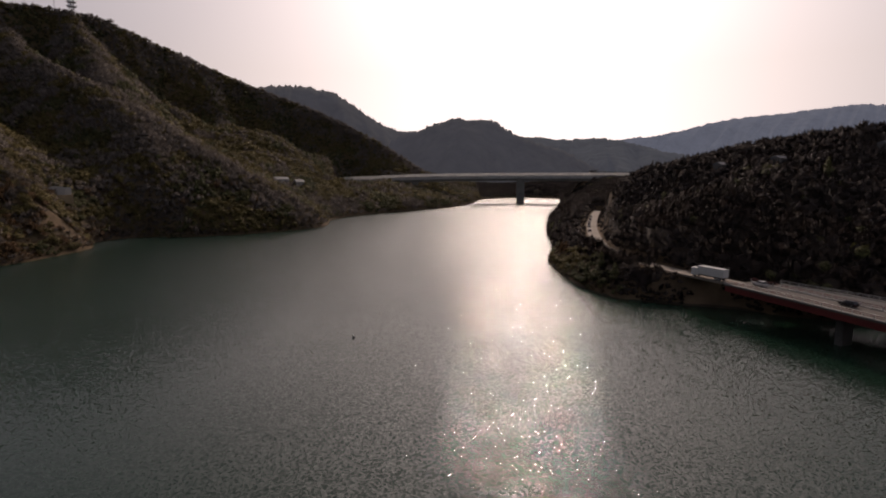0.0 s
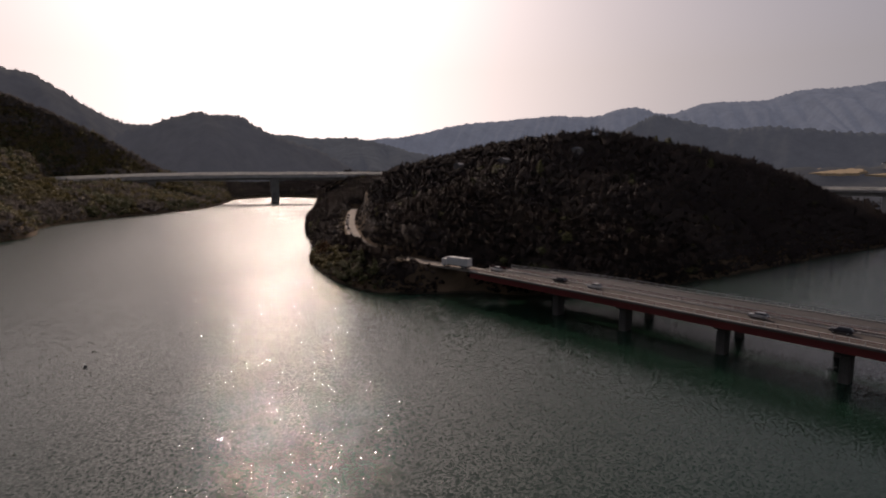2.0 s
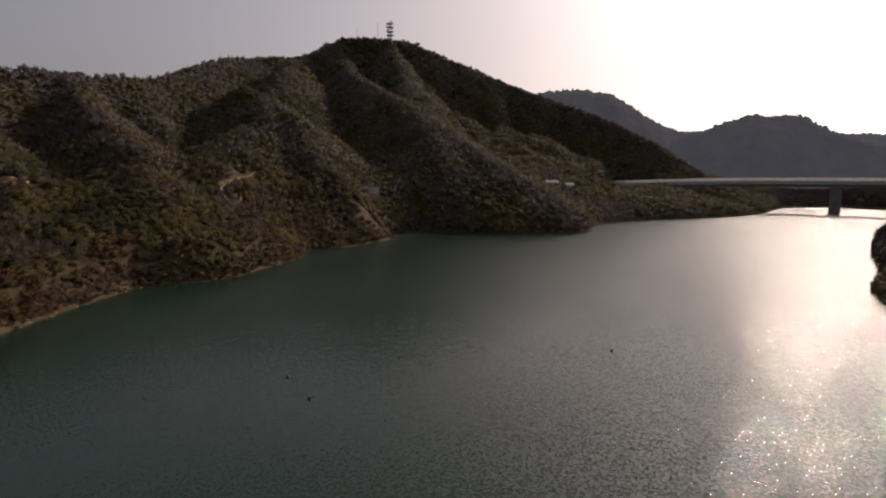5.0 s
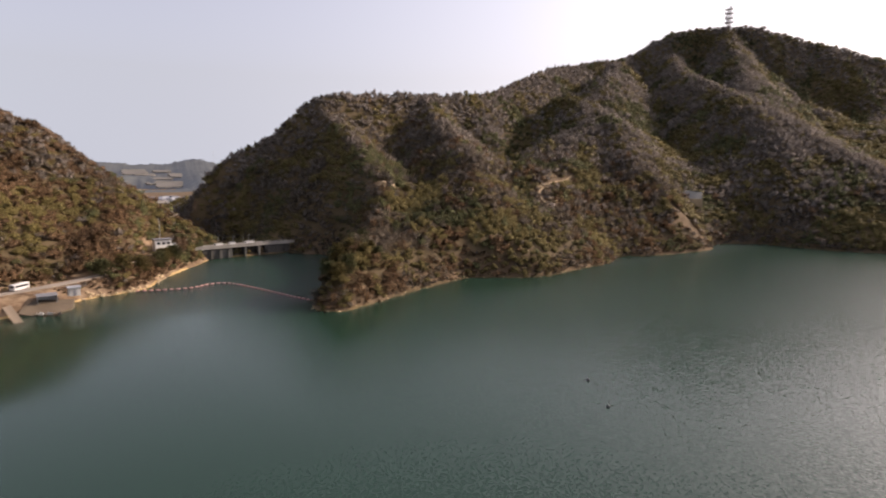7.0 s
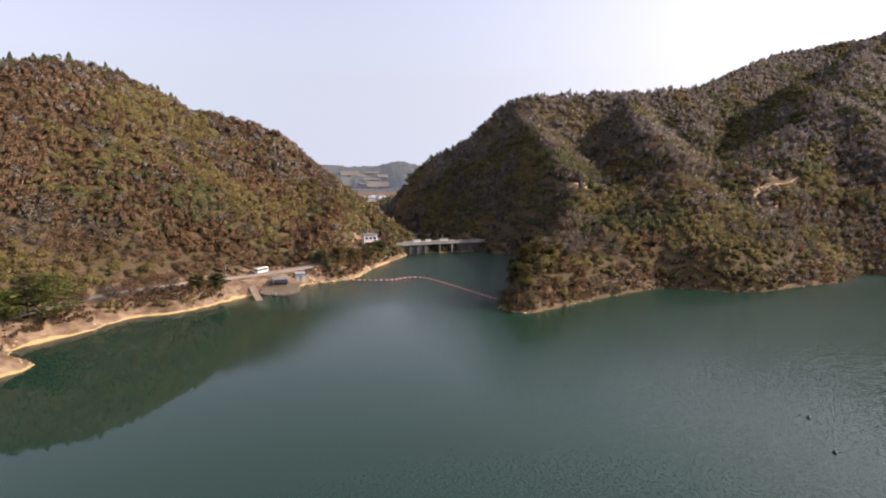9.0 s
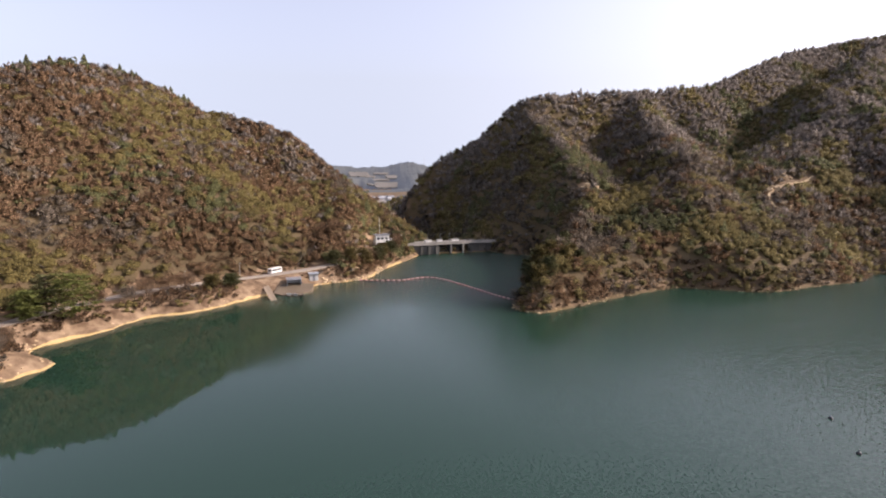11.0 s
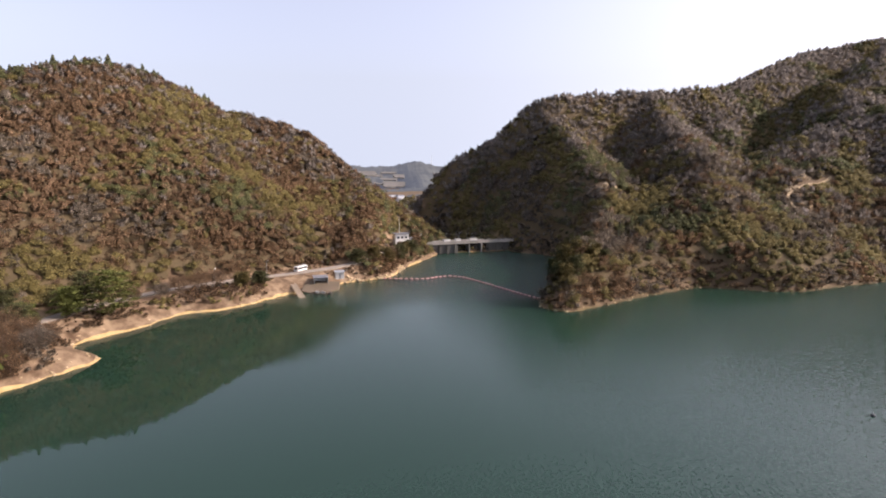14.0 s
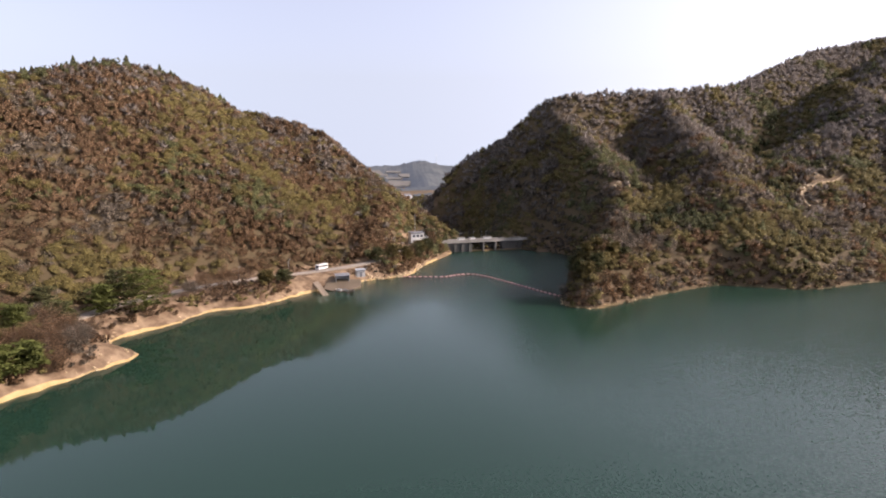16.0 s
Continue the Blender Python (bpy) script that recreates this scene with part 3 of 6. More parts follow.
def height(x, y):
    sd = shore_distance(x, y)
    dg, _ = to_line(x, y, GORGE_LINE)
    low = np.minimum(np.maximum(sd, 0), np.maximum(dg - 9, 0))
    west = np.clip((-y - 2) / 12, 0, 1) * np.clip((-x - 60) / 30, 0, 1) * np.clip((430 + x) / 20, 0, 1)
    terrace = 2 + 19 * west
    bank = 1.9 * (1 - np.exp(-low / np.where(y < 44, 1.7, 1.1))) + (0.8 + 3.0 * west) * (1 - np.exp(-low / 8))
    s = np.maximum(low - terrace, 0) * (0.93 + 0.14 * rough_noise(x, y, 60, 11, 4))
    hill, near = np.zeros(x.shape), np.full(x.shape, 1e9)
    for line, bend in zip(RIDGE_LINES, BENDS):
        for a, b in zip(line[:-1], line[1:]):
            d = b[:2] - a[:2]
            k = np.clip(((x - a[0]) * d[0] + (y - a[1]) * d[1]) / max(d @ d, 1e-9), 0, 1)
            r = np.hypot(x - a[0] - k * d[0], y - a[1] - k * d[1])
            share = s / (s + np.sqrt(r * r + 64.0) - 8.0 + 0.01)
            hill = np.maximum(hill, (a[2] + k * (b[2] - a[2])) * share**bend * np.exp(-np.maximum(r - 230, 0) / 350))
            near = np.minimum(near, r)
    away = np.clip(near / 70, 0, 1)
    # hollows between the spurs of the long mountainside
    hill = hill * (1 - 0.27 * np.where((y > 44) & (x < 60), 1.0, 0.0) * np.clip(near / 75, 0, 1) ** 1.4)
    ravines = np.abs(rough_noise(x, y, 80, 31, 3) - 0.5) * 2
    hill = hill * (1 - away * np.where(y < 44, 0.07, 0.12 + 0.24 * np.clip((380 - y) / 120, 0, 1)) * (1 - np.minimum(ravines / 0.45, 1))) + (rough_noise(x, y, 34, 41, 4) - 0.5) * np.clip(hill / 8, 0, np.where(y < 44, 2.5, 3.5))
    land = bank + hill + np.clip(s - 20, 0, 900) * 0.012
    r, level = to_line(x, y, EXPRESS_LINE)
    cap = level - 7 + np.maximum(r - 14, 0) * np.where(y < 790, -0.07, 0.7) + np.clip((-148 - x) / 25, 0, 1) * 60
    land = np.where((r < 120) & ((r < 60) | (y < 790)) & (x > -175), np.minimum(land, np.maximum(cap, bank)), land)
    for line in ROAD_LINES:
        r, level = to_line(x, y, line)
        w = np.clip((11 - r) / 6, 0, 1)
        w = w * w * (3 - 2 * w) * np.clip((sd - 2) / 4, 0, 1)
        land = land * (1 - w) + (level - 0.25) * w
    return np.where(sd > 0, land, np.maximum(sd * 0.45, -9.0))


def spread(lo, hi, step, reach):
    """Even steps from lo to hi, then ever wider ones out to reach on both sides."""
    mid = np.arange(lo, hi + step, step)
    tail, d = [], step
    while not tail or tail[-1] < reach:
        d *= 1.35
        tail.append((tail[-1] if tail else 0) + d)
    tail = np.array(tail)
    return np.concatenate([lo - tail[::-1], mid, mid[-1] + tail])


GX, GY = spread(-620, 480, 4.0, 4000), spread(-190, 970, 4.0, 4000)
MX, MY = np.meshgrid(GX, GY)
MZ = height(MX.ravel(), MY.ravel()).reshape(MX.shape)


def ground_at(x, y):
    """Height of the ground sheet, read between its corners."""
    x, y = np.asarray(x, float), np.asarray(y, float)
    i, j = np.clip(np.searchsorted(GX, x) - 1, 0, len(GX) - 2), np.clip(np.searchsorted(GY, y) - 1, 0, len(GY) - 2)
    u, v = (x - GX[i]) / (GX[i + 1] - GX[i]), (y - GY[j]) / (GY[j + 1] - GY[j])
    return (MZ[j, i] * (1 - u) + MZ[j, i + 1] * u) * (1 - v) + (MZ[j + 1, i] * (1 - u) + MZ[j + 1, i + 1] * u) * v


def build_ground():
    nx, ny = len(GX), len(GY)
    k = (np.arange(ny - 1)[:, None] * nx + np.arange(nx - 1)[None, :]).ravel()
    faces = np.stack([k, k + 1, k + nx + 1, k + nx], 1)
    me = mesh_of("ground", np.stack([MX.ravel(), MY.ravel(), MZ.ravel()], 1), faces, [SOIL])
    tagged(new("ground", me), "brown leaf-littered hillsides with a bare sandy shore", "ground", kind="structure")
    bm = bmesh.new()
    x0, x1, y0, y1 = -321, 720, -210, 960
    bm.faces.new([bm.verts.new(p) for p in ((x0, y0, 0), (x1, y0, 0), (x1, y1, 0), (x0, y1, 0))])
    tagged(part("water", bm, WATER), "calm dark green reservoir water with fine ripples", "water", kind="structure")


build_ground()

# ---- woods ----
LEAF_MATS = [PINE, OLIVE, LIME, TWIG, RUST, GREY, BARK, SHADED_TWIG, SCRUB, PALE]


def ico(level):
    bm = bmesh.new()
    bmesh.ops.create_icosphere(bm, subdivisions=level, radius=1)
    v = np.array([p.co[:] for p in bm.verts])
    f = np.array([[p.index for p in q.verts] for q in bm.faces])
    bm.free()
    return v, f


def tree_shape(kind, detail, rng):
    """One small tree of about 6 m at the origin: corners, triangles, material slot (0 crown, 1 bark) and normals.
    A crown is a few merged lumps, shaggy with sprays of leaves or twigs that lie on them."""
    V, N, F, M = [], [], [], []
    count = 0

    def unit(v):
        return v / (np.linalg.norm(v, axis=-1, keepdims=True) + 1e-9)

    def add(v, f, n, slot):
        nonlocal count
        V.append(v), N.append(n), F.append(np.asarray(f) + count), M.append(np.full(len(f), slot))
        count += len(v)

    def spray(c, out, size, stand):
        """A small ragged triangle that lies across the way out, leaning by stand."""
        side = unit(np.cross(out, rng.normal(0, 1, 3)))
        up = np.cross(out, side)
        lean = unit(up + out * stand * rng.uniform(-0.3, 1.0))
        a, b = rng.uniform(0.7, 1.3, 2) * size
        tri = np.array([c - side * a * 0.7 - lean * b * 0.6, c + side * a * 0.7 - lean * b * 0.6, c + lean * b * 1.1 + side * rng.normal(0, 0.3) * a])
        if np.cross(tri[1] - tri[0], tri[2] - tri[0]) @ out < 0:
            tri = tri[::-1]
        n = unit(out + np.array([0, 0, 0.4]) + rng.normal(0, 0.18, 3))
        add(tri, [[0, 1, 2]], np.repeat(n[None], 3, 0), 0)

    if kind == "cone":
        tall, wide = 8.2, 2.5
        n = 7 if detail == 0 else 5
        for z0, r0, z1 in ((0.9, 1.0, 4.6), (3.2, 0.75, 6.8), (5.4, 0.45, tall)):
            a = np.arange(n) / n * 2 * np.pi + rng.uniform(0, 1)
            r = wide * r0 * rng.uniform(0.75, 1.15, n)
            v = np.vstack([np.stack([r * np.cos(a), r * np.sin(a), z0 + rng.uniform(-0.5, 0.3, n)], 1), [[0, 0, z1]]])
            nor = unit(np.vstack([np.stack([np.cos(a), np.sin(a), np.full(n, 0.6)], 1), [[0, 0, 1]]]))
            add(v, [[i, (i + 1) % n, n] for i in range(n)], nor, 0)
        for _ in range({0: 40, 1: 14, 2: 4}[detail]):
            h = rng.random() ** 1.3
            a, r = rng.uniform(0, 2 * np.pi), wide * (1.05 - h) * rng.uniform(0.8, 1.05)
            spray(np.array([r * np.cos(a), r * np.sin(a), 1.2 + h * (tall - 1.6)]), unit(np.array([np.cos(a), np.sin(a), 0.5])), {0: 0.45, 1: 0.6, 2: 0.8}[detail], 0.8)
    else:
        bare = kind == "bare"
        lumps = []
        for k in range({0: 5, 1: 3, 2: 1}[detail]):
            a = rng.uniform(0, 2 * np.pi)
            out = rng.uniform(0.7, 1.35) if k else 0.0
            r = rng.uniform(0.9, 1.45) if k else 1.7
            lumps.append((np.array([out * np.cos(a), out * np.sin(a), rng.uniform(2.0, 4.0) if k else 3.0]), r))
        for mid, r in [] if bare and detail < 2 else lumps[:2 if detail == 0 else 1]:
            v, f = ico(1) if detail < 2 else (np.array([[1, 0, 0], [-1, 0, 0], [0, 1, 0], [0, -1, 0], [0, 0, 1], [0, 0, -1.0]]), np.array([[0, 2, 4], [2, 1, 4], [1, 3, 4], [3, 0, 4], [2, 0, 5], [1, 2, 5], [3, 1, 5], [0, 3, 5]]))
            r = r * (1.0 if detail == 0 else 1.2)
            n = unit(v + np.array([0, 0, 0.5]))
            p = v * (1 + rng.normal(0, 0.14, len(v)))[:, None] * r * 0.8 + mid
            p[:, 2] = np.maximum(p[:, 2], 0.2)
            add(p, f, n, 0)
        for k in range({0: 64, 1: 24, 2: 9}[detail] + (18 if bare and detail < 2 else 0)):
            mid, r = lumps[k % len(lumps)]
            d = rng.normal(0, 1, 3)
            d[2] = abs(d[2]) * 1.1 - 0.25
            d = unit(d)
            c = mid + d * r * (rng.uniform(0.4, 1.2) if bare and detail < 2 else rng.uniform(0.74, 1.2))
            c[2] = max(c[2], 0.4)
            m = {0: 0.48, 1: 0.95 if bare else 0.8, 2: 1.15}[detail]
            if bare:
                way = unit(d * 0.9 + np.array([0, 0, 0.9]) + rng.normal(0, 0.25, 3))
                side = unit(np.cross(way, d + rng.normal(0, 0.3, 3)))
                tri = np.array([c - side * m * 0.6 - way * m * 0.6, c + side * m * 0.6 - way * m * 0.6, c + way * m * 1.05])
                if np.cross(tri[1] - tri[0], tri[2] - tri[0]) @ d < 0:
                    tri = tri[::-1]
                add(tri, [[0, 1, 2]], np.repeat(unit(d + np.array([0, 0, 0.45]) + rng.normal(0, 0.2, 3))[None], 3, 0), 0)
            else:
                spray(c, d, m, 0.9)
    if detail == 0:
        s = 0.14
        v = np.array([[-s, -s, -0.6], [s, -s, -0.6], [0, s, -0.6], [0, 0, 3.2]])
        add(v, [[0, 1, 3], [1, 2, 3], [2, 0, 3]], unit(v * np.array([1, 1, 0]) + np.array([0, 0, 0.01])), 1)
    return np.vstack(V), np.vstack(F), np.concatenate(M), np.vstack(N)


def rounded(me, normals):
    """Shades sprays of leaves as the crown that they make up."""
    at = me.attributes.new("custom_normal", "FLOAT_VECTOR", "POINT")
    at.data.foreach_set("vector", normals.astype(np.float32).ravel())


def wooded(x, y, z, name, rng=None):
    """Where trees may stand: on land, off the roads, clearings and building plots."""
    sd = shore_distance(x, y)
    east = name == "east_hill_wood"
    ok = (z > 0.1) & (sd > (0.2 if name != 'west_hill_wood' else 0.9)) | (z > -0.4) & (sd > -0.7) & (name == 'bushes') & (y > 44)
    ok &= (to_line(x, y, EXPRESS_LINE)[0] > 10) | (x < -155)
    if name == "west_hill_wood":
        ok &= (sd > 19) | (y > -2)
    for cx, cy, rx, ry in CLEARINGS:
        ok &= ((x - cx) / rx) ** 2 + ((y - cy) / ry) ** 2 > 1
    for line, wide in zip(ROAD_LINES, (4.2, 3.9)):
        ok &= to_line(x, y, line)[0] > wide + (0 if rng else 1.5)
    if name == 'headland_wood':
        ok &= (to_line(x, y, TRAIL)[0] > 1.8) & (to_line(x - 3, y + 2.2, TRAIL)[0] > 2.0)
    ok &= ~((x > -227) & (x < -202) & (y > -33) & (y < -9))
    ok &= ~((x > -306) & (x < -291) & (y > 13) & (y < 31))
    return ok


def thicket(name, x0, x1, y0, y1, mats):
    """The closed undergrowth between the crowns: an uneven leafy sheet over the wooded ground."""
    step = 2.3
    ax, ay = np.arange(x0, x1, step), np.arange(y0, y1, step)
    gx, gy = np.meshgrid(ax, ay)
    x, y = gx.ravel(), gy.ravel()
    rng = np.random.default_rng(9)
    x, y = x + rng.uniform(-0.8, 0.8, x.shape), y + rng.uniform(-0.8, 0.8, x.shape)
    z = ground_at(x, y)
    ok = wooded(x, y, z, name) & (shore_distance(x, y) > 4) & (np.hypot(x, y) < 1150)
    clear = np.ones(x.shape, bool)
    for s in np.linspace(0.35, 0.985, 36):
        clear &= ground_at(x * s, y * s) < 44 + (z + 14 - 44) * s
    ok &= clear
    z = z + 0.3 + 1.8 * rng.random(x.shape)
    nx = len(ax)
    k = (np.arange(len(ay) - 1)[:, None] * nx + np.arange(nx - 1)[None, :]).ravel()
    f = np.stack([k, k + 1, k + nx + 1, k + nx], 1)
    f = f[ok[f].all(1)]
    used = np.unique(f)
    back = np.zeros(len(x), int)
    back[used] = np.arange(len(used))
    v = np.stack([x, y, z], 1)[used]
    me = mesh_of("undergrowth", v, back[f], mats)
    tagged(new("undergrowth", me), "brown-green undergrowth between woodland crowns", "undergrowth", kind="stuff")


def build_woods():
    rng = np.random.default_rng(7)
    shapes = {(k, d): [tree_shape(k, d, rng) for _ in range(4)] for k in ("cone", "round", "bare") for d in (0, 1, 2)}
    # name, label, plan box, which side of the lake
    plots = [
        ("west_hill_wood", "mixed wood of brown bare trees and olive evergreens on a steep hillside", -470, -60, -330, 44),
        ("headland_wood", "dense mixed wood of grey-brown trees and evergreens on a long mountainside", -620, 60, 44, 1050),
        ("east_hill_wood", "leafless wood on a low rounded hill, in dark shade colours", 60, 760, 130, 1050),
        ("south_bank_wood", "leafless wood on a low lake bank", -60, 600, -330, 130),
    ]
    for name, label, x0, x1, y0, y1 in plots:
        if name != 'south_bank_wood':
            # east undergrowth takes the shade-darkened twig colour too
            thicket(name, x0, x1, y0, y1, [SHADED_TWIG if name == 'east_hill_wood' else SCRUB])
        step = 2.2 if name == 'west_hill_wood' else 2.6
        gx, gy = np.meshgrid(np.arange(x0, x1, step), np.arange(y0, y1, step))
        x, y = gx.ravel(), gy.ravel()
        x, y = x + rng.uniform(-2.0, 2.0, x.shape), y + rng.uniform(-2.0, 2.0, x.shape)
        far = np.hypot(x, y)
        e = 3.0
        steep = np.hypot(ground_at(x + e, y) - ground_at(x - e, y), ground_at(x, y + e) - ground_at(x, y - e)) / (2 * e)
        keep = rng.random(x.shape) < np.sqrt(1 + steep**2) * np.where(far < 360, 0.9, np.where(far < 650, 0.84, 0.62)) * (0.25 if name == 'south_bank_wood' else 1.0)
        x, y, far = x[keep], y[keep], far[keep]
        # low bushes along the shore
        bx, by = np.meshgrid(np.arange(x0, x1, 1.6), np.arange(y0, y1, 1.6))
        bx, by = bx.ravel(), by.ravel()
        inner = (np.hypot(bx, by) < 430) & (ground_at(bx, by) > -1.5)
        bx, by = bx[inner] + rng.uniform(-0.9, 0.9, inner.sum()), by[inner] + rng.uniform(-0.9, 0.9, inner.sum())
        bd = shore_distance(bx, by)
        near = (bd > -0.7) & (bd < 6)
        if name == "west_hill_wood":
            tuft = rough_noise(bx, by, 11, 61, 3)
            near = ((bd > 1.4) & (bd < 21) & (tuft > np.where(bx > -165, 0.3, np.where(by < -63, 0.5, 0.36)) + 0.1 * np.exp(-bd / 4)) & (by < -2) & (np.hypot(bx + 138, by + 70) > 6)) | ((bd > 0.5) & (bd < 20) & (by > -4))
        if name == "east_hill_wood":
            near |= (bd > 0) & (bd < 18) & (bx < 112) & (by < 188)
        if name == "south_bank_wood":
            near[:] = False
        bush = np.concatenate([np.zeros(len(x), bool), np.ones(near.sum(), bool)])
        x, y = np.concatenate([x, bx[near]]), np.concatenate([y, by[near]])
        far = np.hypot(x, y)
        z = ground_at(x, y)
        ok = wooded(x, y, z, name, rng) | (bush & wooded(x, y, z, "bushes", rng))
        x, y, z, far, bush = x[ok], y[ok], z[ok], far[ok], bush[ok]
        # leave out what stands hidden behind a ridge, as seen from over the lake's middle
        seen = np.zeros(x.shape, bool)
        for ex, ey in ((0, 0), (0, -20)):
            clear = np.ones(x.shape, bool)
            for s in np.linspace(0.35, 0.985, 36):
                clear &= ground_at(ex + (x - ex) * s, ey + (y - ey) * s) < 44 + (z + 13 - 44) * s
            seen |= clear
        x, y, z, far, bush = x[seen], y[seen], z[seen], far[seen], bush[seen]
        patch = rough_noise(x, y, 45, 71, 3)
        stand = rough_noise(x, y, 15, 131, 3) + rng.normal(0, 0.22 if name == 'west_hill_wood' else 0.1, x.shape)
        roll = np.argsort(np.argsort(stand)) / max(len(x), 1)
        green = np.clip(0.36 + (patch - 0.5) * 1.8, 0.1, 0.85)
        high = np.clip((z - 62) / 25, 0, 1) if name == "west_hill_wood" else np.zeros(x.shape)
        if name != "west_hill_wood":
            # fewer dark greens far off, paling the wood as haze does
            green *= np.where(far > 400, 0.55, 0.8)
        if name == "east_hill_wood":
            green *= 0.2
            high = np.clip((z - 42) / 12, 0, 0.5)
        # gorge flank: its shade is put into the tree colours, grey and fewer greens
        shady = (name == 'headland_wood') & (x < -290) & (y < 150)
        green = green * np.where(shady, 0.6, 1.0)
        green = green + 0.95 * np.exp(-((x + 190) ** 2 + (y - 72) ** 2) / 500) + 0.3 * np.exp(-((x + 285) ** 2 + (y - 160) ** 2) / 1500) + 0.3 * np.exp(-((x + 205) ** 2 + (y - 170) ** 2) / 900)
        if name == 'headland_wood':   # evergreens keep to the hollows
            crest_off = np.min([to_line(x, y, line)[0] for line in RIDGE_LINES[1:9]], axis=0)
            green = green * 0.8 + 0.45 * np.clip(crest_off / 55, 0, 1) + 0.06
        green = green * (1 - 0.55 * high) * np.where(bush, 0.5, 1.0)
        tone = rough_noise(x, y, 26, 83, 3) + rng.normal(0, 0.08, x.shape)
        shade = rough_noise(x, y, 30, 97, 3) + rng.normal(0, 0.06, x.shape)
        # headland browns lean grey, cooled the way haze would cool them
        brown = np.where((tone < (0.55 if name == 'headland_wood' else 0.4)) | shady, 5, np.where(tone < 0.6, 3, 4))
        leafy = np.zeros(x.shape, int) if name == 'east_hill_wood' else np.where(shade < 0.42, 0, np.where(shade < 0.57, 1, 2))
        if name == 'west_hill_wood':   # browner, and mixed tree by tree
            brown = np.where(tone < 0.3, 5, np.where(tone < 0.52, 3, 4))
            leafy = np.where(shade < 0.34, 0, np.where(shade < 0.55, 1, 2))
        mat = np.where(roll < green, leafy, brown)
        # beyond about 380 m brown trees take the haze-paled colour
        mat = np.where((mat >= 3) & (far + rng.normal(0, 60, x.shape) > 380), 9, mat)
        # east hill: most trees get the twig colour darkened for backlight
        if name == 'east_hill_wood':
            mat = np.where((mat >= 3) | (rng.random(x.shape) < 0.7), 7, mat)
        cone = (mat == 0) & (rng.random(x.shape) < 0.05 + 0.12 * high)
        crest = (to_line(x, y, RIDGE_LINES[0])[0] < 9) & (z > 84) & (rng.random(x.shape) < 0.16) & (name == "west_hill_wood")
        mat = np.where(crest, 0, mat)
        cone |= crest
        kind = np.where(cone & ~(crest & (rng.random(x.shape) < 0.55)), 0, np.where(mat <= 2, 1, 2))
        level = np.where(far < 235, 0, np.where(far < 430, 1, 2))
        if name == 'south_bank_wood':
            level[:] = 2
        if name == 'east_hill_wood':
            level = np.where(far < 255, 1, 2)
        size = np.clip(np.exp(rng.normal(-0.08, 0.2, x.shape)), 0.55, 1.4) * np.where(far > 600, 1.25, np.where(far > 360, 1.12, 1.0))
        tall = rng.uniform(0.66, 0.95, x.shape) * (1.0 if name == 'west_hill_wood' else 1.08)
        if name == "west_hill_wood":
            size = np.where(crest, size * rng.uniform(0.7, 1.25, x.shape), size)
        low_bank = shore_distance(x, y) < 9
        size = np.where(low_bank, size * 0.8, size)
        size = np.where((to_line(x, y, ROAD_LINES[1])[0] < 9) & ((y > 262) | (y < 186)), size * 0.45, size)
        if name == "west_hill_wood":
            sd = shore_distance(x, y)
            size = np.where((sd < 19) & (y < -2), size * 0.62, size)
            verge = (to_line(x, y, ROAD_LINES[0])[0] < 10) & (sd < 21) & (y < -18)
        size = size * (1 + 0.6 * np.exp(-((x + 189) ** 2 + (y - 72) ** 2) / 420))
        size = np.where(bush, rng.uniform(0.28, 0.6, x.shape), size)
        if name == "west_hill_wood":
            size = np.where(verge, np.minimum(size * 0.5, 0.32), size)
        level = np.where(bush, np.maximum(level, 1), level)
        # a closed canopy takes the light as the slope does, the more so the farther off
        lie = np.stack([ground_at(x - 5, y) - ground_at(x + 5, y), ground_at(x, y - 5) - ground_at(x, y + 5), np.full(x.shape, 10.0)], 1)
        lie /= np.linalg.norm(lie, axis=1, keepdims=True)
        own = np.where(far < 265, 1.2, 0.8) + 1.0 * np.clip((y - 160) / 240, 0, 1) + (0.3 if name == 'east_hill_wood' else 0.0)
        pick = rng.integers(0, 4, x.shape)
        turn = rng.uniform(0, 2 * np.pi, x.shape)
        V, F, M, N, base = [], [], [], [], 0
        for ki, kn in enumerate(("cone", "round", "bare")):
            for lv in (0, 1, 2):
                for p in range(4):
                    sel = np.nonzero((kind == ki) & (level == lv) & (pick == p))[0]
                    if not len(sel):
                        continue
                    v, f, slot, nor = shapes[kn, lv][p]
                    c, s, k = np.cos(turn[sel]), np.sin(turn[sel]), size[sel]
                    px = (v[None, :, 0] * c[:, None] - v[None, :, 1] * s[:, None]) * k[:, None] + x[sel][:, None]
                    py = (v[None, :, 0] * s[:, None] + v[None, :, 1] * c[:, None]) * k[:, None] + y[sel][:, None]
                    pz = v[None, :, 2] * (k * tall[sel])[:, None] + z[sel][:, None] - 0.3
                    qx = nor[None, :, 0] * c[:, None] - nor[None, :, 1] * s[:, None]
                    qy = nor[None, :, 0] * s[:, None] + nor[None, :, 1] * c[:, None]
                    q = np.stack([qx, qy, np.broadcast_to(nor[None, :, 2], qx.shape)], -1) * own[sel][:, None, None] + lie[sel][:, None, :]
                    N.append((q / np.linalg.norm(q, axis=-1, keepdims=True)).reshape(-1, 3))
                    V.append(np.stack([px, py, pz], -1).reshape(-1, 3))
                    F.append((f[None] + (np.arange(len(sel)) * len(v))[:, None, None]).reshape(-1, 3) + base)
                    M.append(np.where(slot[None] == 1, 6, mat[sel][:, None]).ravel())
                    base += len(sel) * len(v)
        if V:
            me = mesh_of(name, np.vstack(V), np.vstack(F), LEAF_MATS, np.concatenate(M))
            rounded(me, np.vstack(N))
